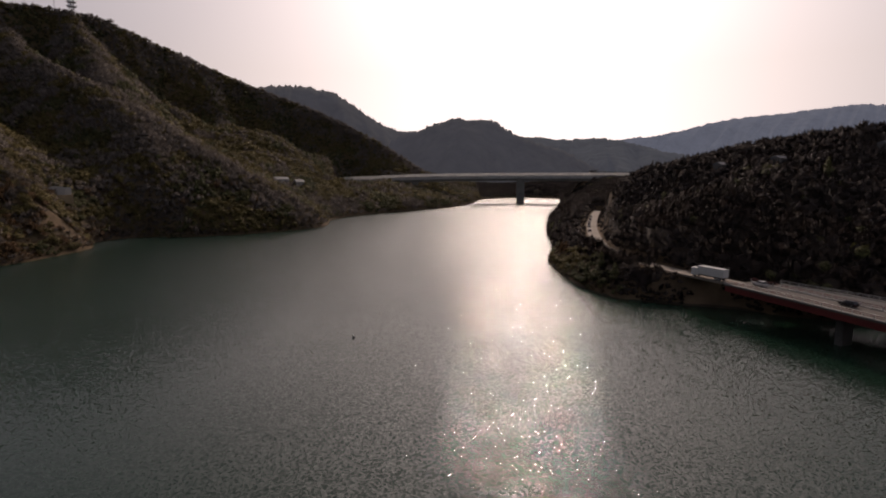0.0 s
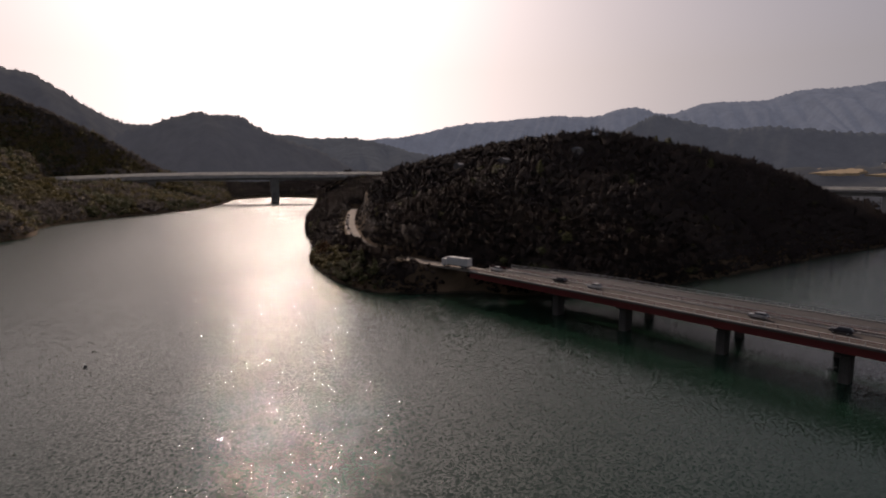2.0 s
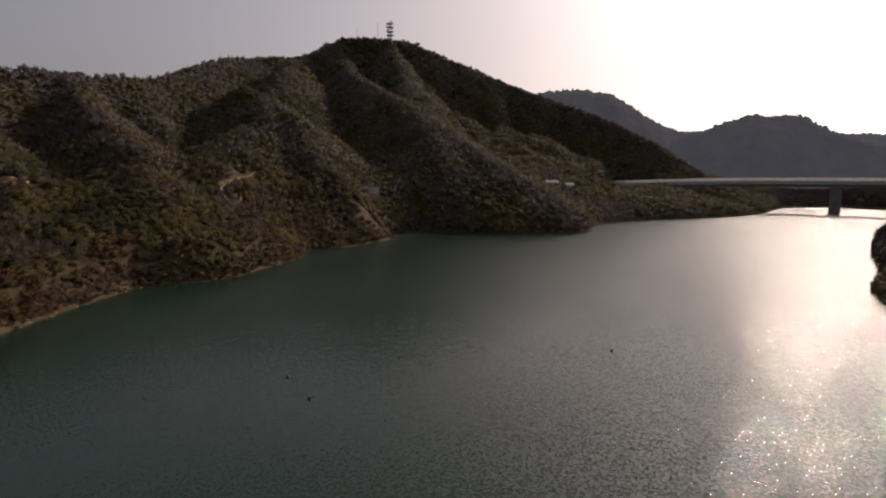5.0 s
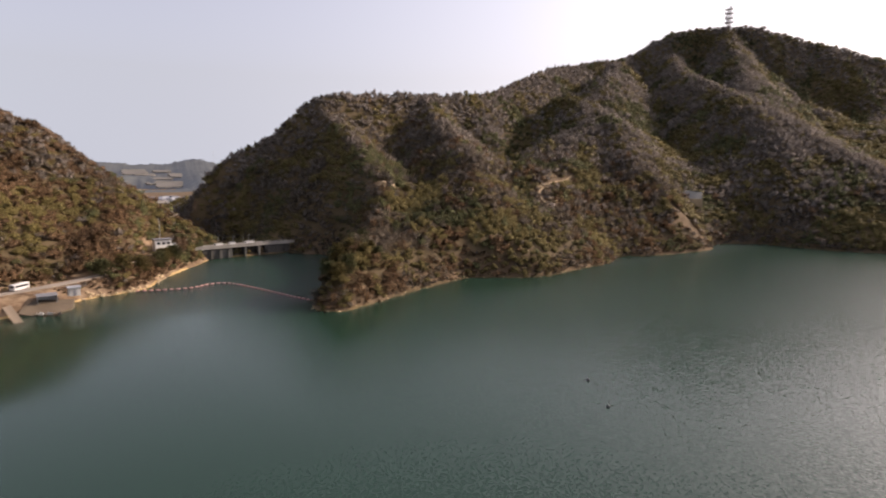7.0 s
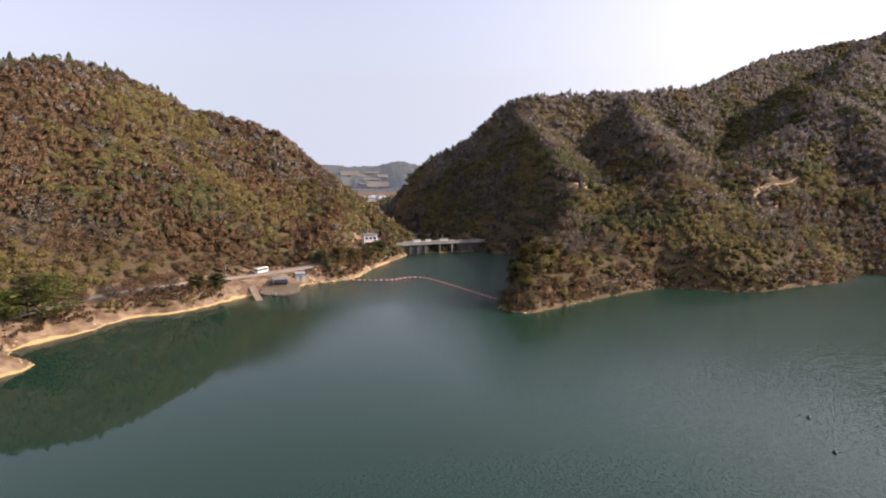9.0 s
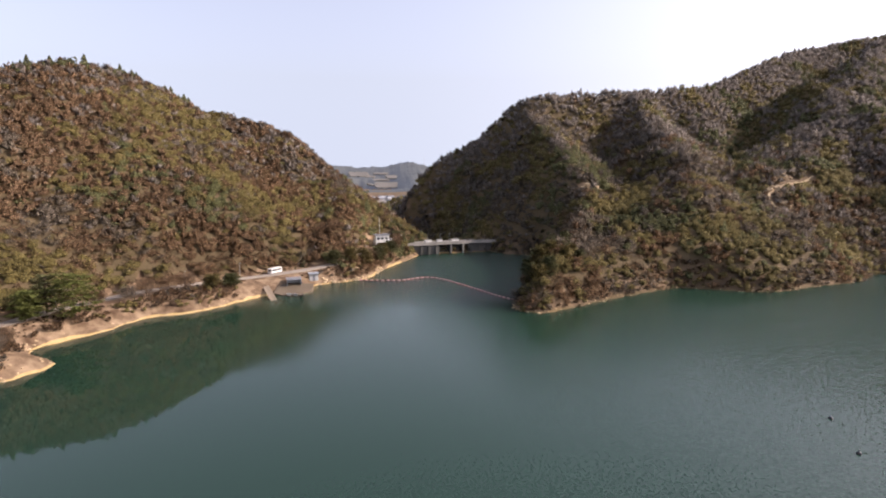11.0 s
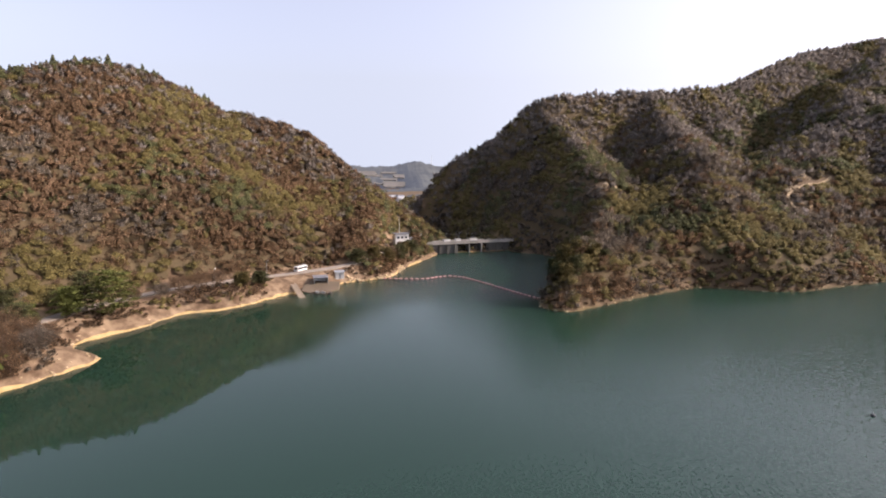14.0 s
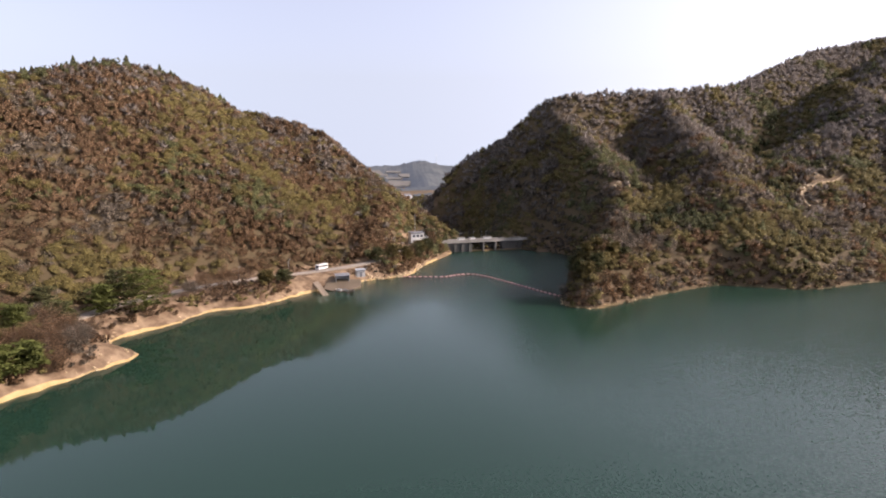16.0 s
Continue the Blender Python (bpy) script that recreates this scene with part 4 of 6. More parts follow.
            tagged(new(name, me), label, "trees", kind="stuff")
            print(name, len(x), "trees", len(me.polygons), "triangles")


build_woods()

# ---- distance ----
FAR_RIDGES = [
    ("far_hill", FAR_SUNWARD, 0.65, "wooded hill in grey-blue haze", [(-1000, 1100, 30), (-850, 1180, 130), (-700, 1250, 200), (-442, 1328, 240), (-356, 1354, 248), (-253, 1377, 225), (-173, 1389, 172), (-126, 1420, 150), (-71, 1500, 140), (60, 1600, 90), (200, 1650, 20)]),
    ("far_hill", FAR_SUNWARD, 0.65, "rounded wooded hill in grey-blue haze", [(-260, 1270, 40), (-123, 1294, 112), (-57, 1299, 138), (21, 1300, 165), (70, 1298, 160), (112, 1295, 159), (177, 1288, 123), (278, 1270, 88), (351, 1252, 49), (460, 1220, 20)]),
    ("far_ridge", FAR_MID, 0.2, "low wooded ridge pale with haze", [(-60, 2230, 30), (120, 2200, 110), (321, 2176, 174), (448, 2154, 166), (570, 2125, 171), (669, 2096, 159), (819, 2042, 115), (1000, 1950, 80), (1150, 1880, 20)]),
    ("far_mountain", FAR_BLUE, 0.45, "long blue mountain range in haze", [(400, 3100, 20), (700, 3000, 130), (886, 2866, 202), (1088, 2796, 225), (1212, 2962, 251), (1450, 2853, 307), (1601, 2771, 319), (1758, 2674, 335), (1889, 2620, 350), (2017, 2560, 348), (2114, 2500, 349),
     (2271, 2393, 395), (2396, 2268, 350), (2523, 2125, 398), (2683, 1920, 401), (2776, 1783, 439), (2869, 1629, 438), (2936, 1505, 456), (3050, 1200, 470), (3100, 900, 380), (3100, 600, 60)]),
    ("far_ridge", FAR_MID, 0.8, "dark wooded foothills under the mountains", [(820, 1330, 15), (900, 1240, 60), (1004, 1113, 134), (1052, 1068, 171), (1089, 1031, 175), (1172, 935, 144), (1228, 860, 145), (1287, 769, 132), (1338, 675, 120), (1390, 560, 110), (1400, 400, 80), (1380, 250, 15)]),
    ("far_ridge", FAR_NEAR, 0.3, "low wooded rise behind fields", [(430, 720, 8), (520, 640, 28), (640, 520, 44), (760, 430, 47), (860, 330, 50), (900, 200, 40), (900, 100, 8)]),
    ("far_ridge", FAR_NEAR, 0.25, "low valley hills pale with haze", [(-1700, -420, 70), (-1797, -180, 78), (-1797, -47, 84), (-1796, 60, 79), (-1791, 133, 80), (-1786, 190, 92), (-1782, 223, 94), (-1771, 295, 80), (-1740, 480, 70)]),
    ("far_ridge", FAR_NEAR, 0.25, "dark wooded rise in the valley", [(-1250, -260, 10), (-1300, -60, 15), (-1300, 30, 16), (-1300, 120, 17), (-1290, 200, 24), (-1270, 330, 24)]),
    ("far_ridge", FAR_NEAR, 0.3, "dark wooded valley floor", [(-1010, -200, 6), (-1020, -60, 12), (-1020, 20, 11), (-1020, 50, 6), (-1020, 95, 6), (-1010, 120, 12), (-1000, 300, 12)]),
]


def far_ridge(name, mat, slope, label, line):
    """A long hill: its crest is the line, its flanks fall on both sides with folds in them."""
    c = curve_through(line, 24)
    c[:, 2] += (rough_noise(c[:, 0], c[:, 1], 26, 77, 3) - 0.5) * np.minimum(c[:, 2] * 0.05, 9)
    mid = c[:, :2].mean(0)
    way = mid / np.hypot(*mid)
    rows, n = [], len(c)
    tops = np.random.default_rng(n)
    for k, (out, drop) in enumerate(((-1.0, 0.0), (-0.62, 0.4), (-0.3, 0.72), (-0.1, 0.92), (0, 1), (0.15, 0.8), (0.8, 0.0))):
        reach = c[:, 2] / slope * out
        fold = (rough_noise(c[:, 0] + 300 * k, c[:, 1] - 200 * k, 60, 90 + k, 3) - 0.5)
        p = c.copy()
        p[:, 0] += way[0] * reach * (1 + fold * 0.8)
        p[:, 1] += way[1] * reach * (1 + fold * 0.8)
        p[:, 2] = c[:, 2] * drop * (1 + fold * (0.35 if 0 < drop < 0.9 else 0.015)) - (6 if drop == 0 else 0)
        if drop == 1:   # tree tops along the crest
            p[:, 2] += tops.uniform(-0.5, 1.0, n) * min(5.0, 2.0 + c[:, 2].max() * 0.015)
        rows.append(p)
    v = np.vstack(rows)
    k = (np.arange(len(rows) - 1)[:, None] * n + np.arange(n - 1)[None, :]).ravel()
    f = np.stack([k, k + 1, k + n + 1, k + n], 1)
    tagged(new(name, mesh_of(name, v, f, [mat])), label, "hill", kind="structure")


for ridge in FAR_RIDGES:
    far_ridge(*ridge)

# x, y, height, width across the slope, depth up the slope, tilt
FIELDS = [((-1690, 52, 57), 60, 58, 14), ((-1668, 84, 50), 30, 26, 14), ((-1656, 168, 48.5), 84, 40, 14), ((-1625, 112, 40), 52, 24, 14), ((-1565, 138, 26), 96, 62, 14), ((-1580, 92, 29), 40, 34, 14),
          ((-1700, 118, 59.5), 46, 22, 14), ((-1610, 196, 37), 60, 30, 14), ((742, 427, 43.5), 62, 46, 9, 207, True), ((792, 378, 42), 84, 60, 8, 207, True)]


def field(seed, at, long, deep, tilt, turn=0, sandy=False):
    """A tilted plot of dry crop land with an uneven outline and a low bank round it."""
    rng = random.Random(seed)
    th = thing("field", at, turn, "tan harvested field on a far slope", "field", "far fields", "structure")
    bm = bmesh.new()
    ring = []
    for k in range(26):
        a = 2 * math.pi * k / 26
        c, d = math.cos(a), math.sin(a)
        r = rng.uniform(0.82, 1.08) / max(abs(c), abs(d)) ** 0.7
        ring.append((r * c * deep / 2, r * d * long / 2))
    top = [bm.verts.new((x, y, 0.4)) for x, y in ring]
    foot = [bm.verts.new((x * 1.05, y * 1.05, -2.5)) for x, y in ring]
    bm.faces.new(top)
    for k in range(26):
        bm.faces.new((foot[k], foot[(k + 1) % 26], top[(k + 1) % 26], top[k]))
    bmesh.ops.rotate(bm, cent=(0, 0, 0), matrix=Matrix.Rotation(radians(tilt), 3, "Y"), verts=bm.verts)
    part("crop_ground", bm, ROCK if sandy else TAN_FIELD, th)


for k, f in enumerate(FIELDS):
    field(k, *f)


# ---- roads ----
def strip(line, half, lift, thick):
    """A slab that follows a line, of even width."""
    bm = bmesh.new()
    d = np.gradient(line[:, :2], axis=0)
    d /= np.hypot(d[:, 0], d[:, 1])[:, None]
    rows = []
    for p, (dx, dy) in zip(line, d):
        rows.append([bm.verts.new((p[0] + sx * half * dy, p[1] - sx * half * dx, p[2] + lift + dz)) for sx, dz in ((-1, 0), (1, 0), (1, -thick), (-1, -thick))])
    for a, b in zip(rows[:-1], rows[1:]):
        for i in range(4):
            bm.faces.new((a[i], b[i], b[(i + 1) % 4], a[(i + 1) % 4]))
    bm.faces.new(rows[0][::-1])
    bm.faces.new(rows[-1])
    bmesh.ops.recalc_face_normals(bm, faces=bm.faces)
    return bm


def shifted(line, off, dz=0.0):
    d = np.gradient(line[:, :2], axis=0)
    d /= np.hypot(d[:, 0], d[:, 1])[:, None]
    out = line.copy()
    out[:, 0] += off * d[:, 1]
    out[:, 1] -= off * d[:, 0]
    out[:, 2] += dz
    return out


def along(line, step):
    """Points at even steps along a line, with the way that it runs there in degrees."""
    seg = np.hypot(*np.diff(line[:, :2], axis=0).T)
    s = np.concatenate([[0], np.cumsum(seg)])
    for t in np.arange(0, s[-1], step):
        p = [np.interp(t, s, line[:, k]) for k in range(3)]
        q = [np.interp(min(t + 0.5, s[-1]), s, line[:, k]) for k in range(2)]
        r = [np.interp(max(t - 0.5, 0), s, line[:, k]) for k in range(2)]
        yield p, math.degrees(math.atan2(q[1] - r[1], q[0] - r[0]))


tagged(part("shore_road", strip(ROAD_LINES[0], 2.2, 0.08, 0.5), PALE_ROAD), "narrow pale lakeside road at the foot of a wooded hill", "road", kind="structure")
tagged(part("hill_road", strip(ROAD_LINES[1], 3.0, 0.08, 0.6), PALE_ROAD), "pale two-lane road climbing round a wooded point", "road", kind="structure")


trail_line = np.column_stack([TRAIL, ground_at(TRAIL[:, 0], TRAIL[:, 1])])
tagged(part("hill_trail", strip(trail_line, 0.6, 0.45, 0.9), ROCK), "bare sandy trail winding up a wooded slope", "path", kind="structure")


# ---- the red girder bridge and its neighbour ----
RED_LINE = curve_through([(88.5, 162, 9.2), (98.5, 131, 9.2), (106, 106, 9.2), (112, 85.5, 9.2), (120.6, 57, 9.2), (132, 18, 9.2), (146, -28, 9.2), (160, -72, 9.2)], 6)


def road_bridge(line, half, girder_mat, label, name, piers, pier_half, first):
    th = thing(name, (0, 0, 0), 0, label, "bridge")
    part("deck", strip(line, half, 0, 0.45), DECK_ROAD if first else ASPHALT, th, "grey worn road deck")
    for off in (-half + 0.7, half - 0.7):
        part("girder", strip(shifted(line, off, -0.45), 0.3, -0.004, 1.7), girder_mat, th, "red painted steel edge girder" if first else "brown steel edge girder")
    for off in (-half + 0.18, half - 0.18):
        part("kerb", strip(shifted(line, off), 0.18, 0.25, 0.24), CONCRETE, th, "pale concrete kerb")
        part("handrail", strip(shifted(line, off), 0.05, 1.15, 0.1), girder_mat if first else GREY_STEEL, th)
        part("handrail", strip(shifted(line, off), 0.04, 0.72, 0.07), girder_mat if first else GREY_STEEL, th)
        post_mesh = None
        for p, a in along(shifted(line, off), 2.5):
            if post_mesh is None:
                ob = part("rail_post", boxed(-0.05, 0.05, -0.05, 0.05, 0.2, 1.12), GREY_STEEL, th)
                post_mesh = ob.data
            else:
                ob = new("rail_post", post_mesh)
                ob.parent = th
            ob.location = p
    if first:
        for off in (-0.08,):
            part("lane_line", strip(shifted(line, off), 0.09, 0.006, 0.005), WHITE_PAINT, th, "white centre line")
    for px, py in piers:
        k = np.argmin(np.hypot(line[:, 0] - px, line[:, 1] - py))
        d = line[min(k + 1, len(line) - 1)] - line[max(k - 1, 0)]
        a = math.degrees(math.atan2(d[1], d[0]))
        # pier colour holds the backlight shade
        bm = boxed(-1.0, 1.0, -pier_half, pier_half, -9, 5.9, bevel=0.5)
        ob = part("pier", bm, SHADE_CONCRETE, th, "stained concrete pier standing in the water, coloured as in shade")
        ob.location, ob.rotation_euler = (line[k][0], line[k][1], 0), (0, 0, radians(a))
        bm = bmesh.new()
        made = bmesh.ops.create_cube(bm, size=1)["verts"]
        for v in made:
            wide = (half - 1.0) if v.co.z > 0 else pier_half + 0.3
            v.co = Vector((v.co.x * 2.8, 2 * v.co.y * wide, 6.5 + v.co.z * 1.2))
        bmesh.ops.bevel(bm, geom=bm.edges[:], offset=0.08, segments=1, affect="EDGES")
        ob = part("pier_cap", bm, SHADE_CONCRETE, th)
        ob.location, ob.rotation_euler = (line[k][0], line[k][1], 0), (0, 0, radians(a))
    return th


PIERS = [(98.1, 132.1), (105.1, 109.1), (111.9, 85.7), (119.2, 61.7), (126.3, 37.5), (133.3, 13.5), (140.5, -10), (147.7, -34)]
road_bridge(RED_LINE, 5.2, RED_STEEL, "long red steel girder road bridge on concrete piers", "road_bridge", PIERS, 1.9, True)
SECOND_LINE = shifted(curve_through([(97, 160, 8.6), (113.5, 133, 8.3), (122, 108, 8.2), (128.5, 89, 8.2), (137.5, 62, 8.2), (149.5, 23, 8.2), (163.5, -23, 8.2), (177.5, -67, 8.2)], 6), 0)
road_bridge(SECOND_LINE, 6.0, RED_STEEL, "grey parallel road bridge beside the red one", "road_bridge", [(p[0] + 14.5, p[1] + 7.8) for p in PIERS[1:]], 1.3, False)


# ---- expressway bridge ----
def expressway():
    th = thing("expressway_bridge", (0, 0, 0), 0, "long pale concrete expressway bridge on tall piers", "bridge")
    part("deck", strip(EXPRESS_LINE, 6.0, -1.2, 1.2), CONCRETE, th)
    # girder in darker concrete than the deck
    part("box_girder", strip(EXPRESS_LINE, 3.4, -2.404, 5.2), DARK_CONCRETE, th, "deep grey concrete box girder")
    for off in (-5.7, 5.7):
        part("parapet", strip(shifted(EXPRESS_LINE, off), 0.25, -0.1, 4.4), CONCRETE, th, "pale concrete edge beam")
        part("noise_wall", strip(shifted(EXPRESS_LINE, off), 0.06, 3.6, 3.696), BARRIER, th, "cloudy pale noise barrier")
        data = None
        for p, a in along(shifted(EXPRESS_LINE, off), 8.0):
            if data is None:
                ob = part("barrier_post", boxed(-0.15, 0.15, -0.22, 0.22, -0.1, 3.7), GREY_STEEL, th)
                data = ob.data
            else:
                ob = new("barrier_post", data)
                ob.parent = th
            ob.location, ob.rotation_euler = p, (0, 0, radians(a))
    for x, y, w in ((111, 793, 5.5), (-40, 798, 4.0), (222, 769, 2.4)):
        z = float(ground_at(x, y))
        k = np.argmin(np.hypot(EXPRESS_LINE[:, 0] - x, EXPRESS_LINE[:, 1] - y))
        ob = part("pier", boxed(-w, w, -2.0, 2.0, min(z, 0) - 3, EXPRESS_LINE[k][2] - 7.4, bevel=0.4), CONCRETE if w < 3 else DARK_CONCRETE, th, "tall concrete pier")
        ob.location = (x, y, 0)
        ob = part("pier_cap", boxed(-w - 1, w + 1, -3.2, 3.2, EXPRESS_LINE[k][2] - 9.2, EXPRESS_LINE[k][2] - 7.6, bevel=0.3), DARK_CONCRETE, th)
        ob.location = (x, y, 0)


expressway()


def inlet_bridge():
    line = curve_through([(470, 306, 27), (492, 262, 27), (508, 230, 27), (530, 180, 27), (560, 110, 26)], 5)
    th = thing("inlet_bridge", (0, 0, 0), 0, "far pale girder bridge over an inlet", "bridge")
    part("deck", strip(line, 4.5, 0, 0.8), CONCRETE, th)
    part("girder", strip(line, 2.6, -0.804, 3.2), DARK_CONCRETE, th)
    for off in (-4.3, 4.3):
        part("parapet", strip(shifted(line, off), 0.2, 1.0, 1.9), CONCRETE, th)
        part("noise_wall", strip(shifted(line, off), 0.06, 3.2, 2.196), BARRIER, th, "cloudy pale noise barrier")
    for x, y in ((500, 246), (530, 180)):
        ob = part("pier", boxed(-1.5, 1.5, -3, 3, -8, 23, bevel=0.3), CONCRETE, th)
        ob.location = (x, y, 0)


inlet_bridge()


# ---- the dam ----
def dam():
    """Runs along its own x axis from the west hill to the headland; its water side faces -y."""
    a, b = Vector((-308, 24, 0)), Vector((-319.6, 88.5, 0))
    long = (b - a).length
    th = thing("dam", a, math.degrees(math.atan2(b.y - a.y, b.x - a.x)), "low concrete dam with gate bays and a crest road", "dam", kind="")
    top = 6.3
    bays = [(34.0, 6.4), (41.6, 6.4), (47.6, 2.8)]
    # wall, sills and most buttresses are coloured dark for the shade under the crest
    # wall between and beside the bays
    edges = [0.0]
    for x, w in bays:
        edges += [x - w / 2, x + w / 2]
    edges.append(long)
    for x0, x1 in zip(edges[0::2], edges[1::2]):
        if x1 > x0:
            part("wall", boxed(x0, x1, -2.2, 2.6, -9, top - 1.3, bevel=0.05), SHADE_CONCRETE, th, "stained concrete dam wall, coloured as in shade")
    for x, w in bays:
        part("sill", boxed(x - w / 2 - 0.01, x + w / 2 + 0.01, -0.6, 2.4, -9, 1.0), SHADE_CONCRETE, th)
        gate = part("gate", boxed(x - w / 2 + 0.06, x + w / 2 - 0.06, -0.4, -0.1, 0.2, 3.6), SHADE_CONCRETE, th, "dark steel sluice gate")
        for z in (1.0, 1.9, 2.8):
            part("gate_rib", boxed(x - w / 2 + 0.1, x + w / 2 - 0.1, -0.62, -0.404, z, z + 0.2), DARK_PAINT, gate)
    for x in (19.4, 24.0, 28.6, 37.8, 45.5):
        part("buttress", boxed(x - 0.32, x + 0.32, -3.2, -2.203, -9, top - 1.3, bevel=0.08), DAM_CONCRETE if x > 30 else SHADE_CONCRETE, th, "concrete pier nose")
    for x in np.arange(50.5, long - 2, 5.2):
        part("buttress", boxed(x - 0.4, x + 0.4, -2.7, -2.203, -9, top - 1.3, bevel=0.06), SHADE_CONCRETE, th, "concrete pilaster")
    for x in np.arange(2.0, 14.5, 4.2):
        part("buttress", boxed(x - 0.4, x + 0.4, -2.7, -2.203, -9, top - 1.3, bevel=0.06), SHADE_CONCRETE, th)
    part("crest_road", boxed(-3, long + 1, -3.0, 3.0, top - 1.0, top, bevel=0.06), DAM_CONCRETE, th, "pale concrete crest road")
    for y in (-2.85, 2.85):
        part("parapet", boxed(-3, long + 1, y - 0.14, y + 0.14, top + 0.004, top + 0.8, bevel=0.03), DAM_CONCRETE, th, "pale concrete parapet")
    for x, w in ((24.0, 4.0), (31.0, 3.0), (40.6, 4.6)):
        hoist = part("hoist_house", boxed(x - w / 2, x + w / 2, -2.6, -0.4, top + 0.01, top + 1.9, bevel=0.06), WHITE_PAINT, th, "small white gate hoist housing")
        part("hoist_roof", boxed(x - w / 2 - 0.15, x + w / 2 + 0.15, -2.8, -0.2, top + 1.904, top + 2.05, bevel=0.03), DAM_CONCRETE, hoist)
    for x in (9.0, 25.0, 33.2, 38.5, 41.5):
        bm = bmesh.new()
        rod(bm, (x, 2.4, top), (x, 2.4, top + 4.6), 0.09, 0.06)
        rod(bm, (x, 2.4, top + 4.6), (x, 1.2, top + 5.1), 0.06, 0.05)
        box(bm, x - 0.14, x + 0.14, 0.7, 1.4, top + 5.0, top + 5.2, bevel=0.03)
        part("lamp_post", bm, GREY_STEEL, th, "slim grey lamp post")
    return th


dam()


def window_in(parent, x0, x1, y, z0, z1, face=-1):
    """A framed pane set on a wall that faces along y."""
    fr = part("window", boxed(x0, x1, y - 0.05, y + 0.05, z0, z1, bevel=0.015), GREY_STEEL, parent, "framed window")
    part("pane", boxed(x0 + 0.08, x1 - 0.08, y + face * 0.075 - 0.015, y + face * 0.075 + 0.015, z0 + 0.08, z1 - 0.08), GLASS, fr)


def dam_office():
    th = thing("dam_office", (-298.5, 21.5, 6.6), 100, "white two-storey dam office with a flat dark roof", "building")
    part("wall", boxed(-4.4, 3.0, -0.0, 5.5, -1.5, 6.2, bevel=0.05), WHITE_PAINT, th, "white rendered walls")
    part("wall", boxed(3.004, 6.2, 0.4, 5.0, -1.5, 3.6, bevel=0.05), WHITE_PAINT, th, "lower white wing")
    part("roof", boxed(-4.9, 3.5, -0.5, 6.0, 6.204, 6.55, bevel=0.05), ROOF, th, "flat dark roof slab")
    part("roof", boxed(3.504, 6.5, 0.1, 5.3, 3.604, 3.85, bevel=0.05), ROOF, th)
    for x in (-3.6, -1.4, 0.8):
        for z in (0.9, 3.8):
            window_in(th, x, x + 1.5, -0.03, z, z + 1.3)
    window_in(th, 4.0, 5.4, 0.37, 1.0, 2.2)
    part("door", boxed(2.2, 2.95, -0.06, 0.02, -0.2, 2.0), DARK_PAINT, th, "dark entrance door")


dam_office()


def mast(at, tall, label, name="radio_mast", r=0.16):
    th = thing(name, at, 0, label, "mast")
    bm = bmesh.new()
    rod(bm, (0, 0, -1), (0, 0, tall), r, r * 0.5)
    part("pole", bm, GREY_STEEL, th)
    bm = bmesh.new()
    for z in (0.55, 0.7, 0.85):
        rod(bm, (-0.9, 0, tall * z), (0.9, 0, tall * z), 0.04)
    part("cross_arm", bm, GREY_STEEL, th)
    part("junction_box", boxed(-0.25, 0.25, -0.45, -0.17, tall * 0.2, tall * 0.2 + 0.8, bevel=0.03), GREY_STEEL, th)


mast((-300, 19.5, float(ground_at(-300, 19.5))), 17, "slim grey radio mast beside the dam office")
mast((-490, 729, float(ground_at(-490, 729))), 30, "thin grey mast on the wooded summit", r=0.35)
mast((-512, 707, float(ground_at(-512, 707))), 20, "short thin mast on the wooded summit", r=0.3)


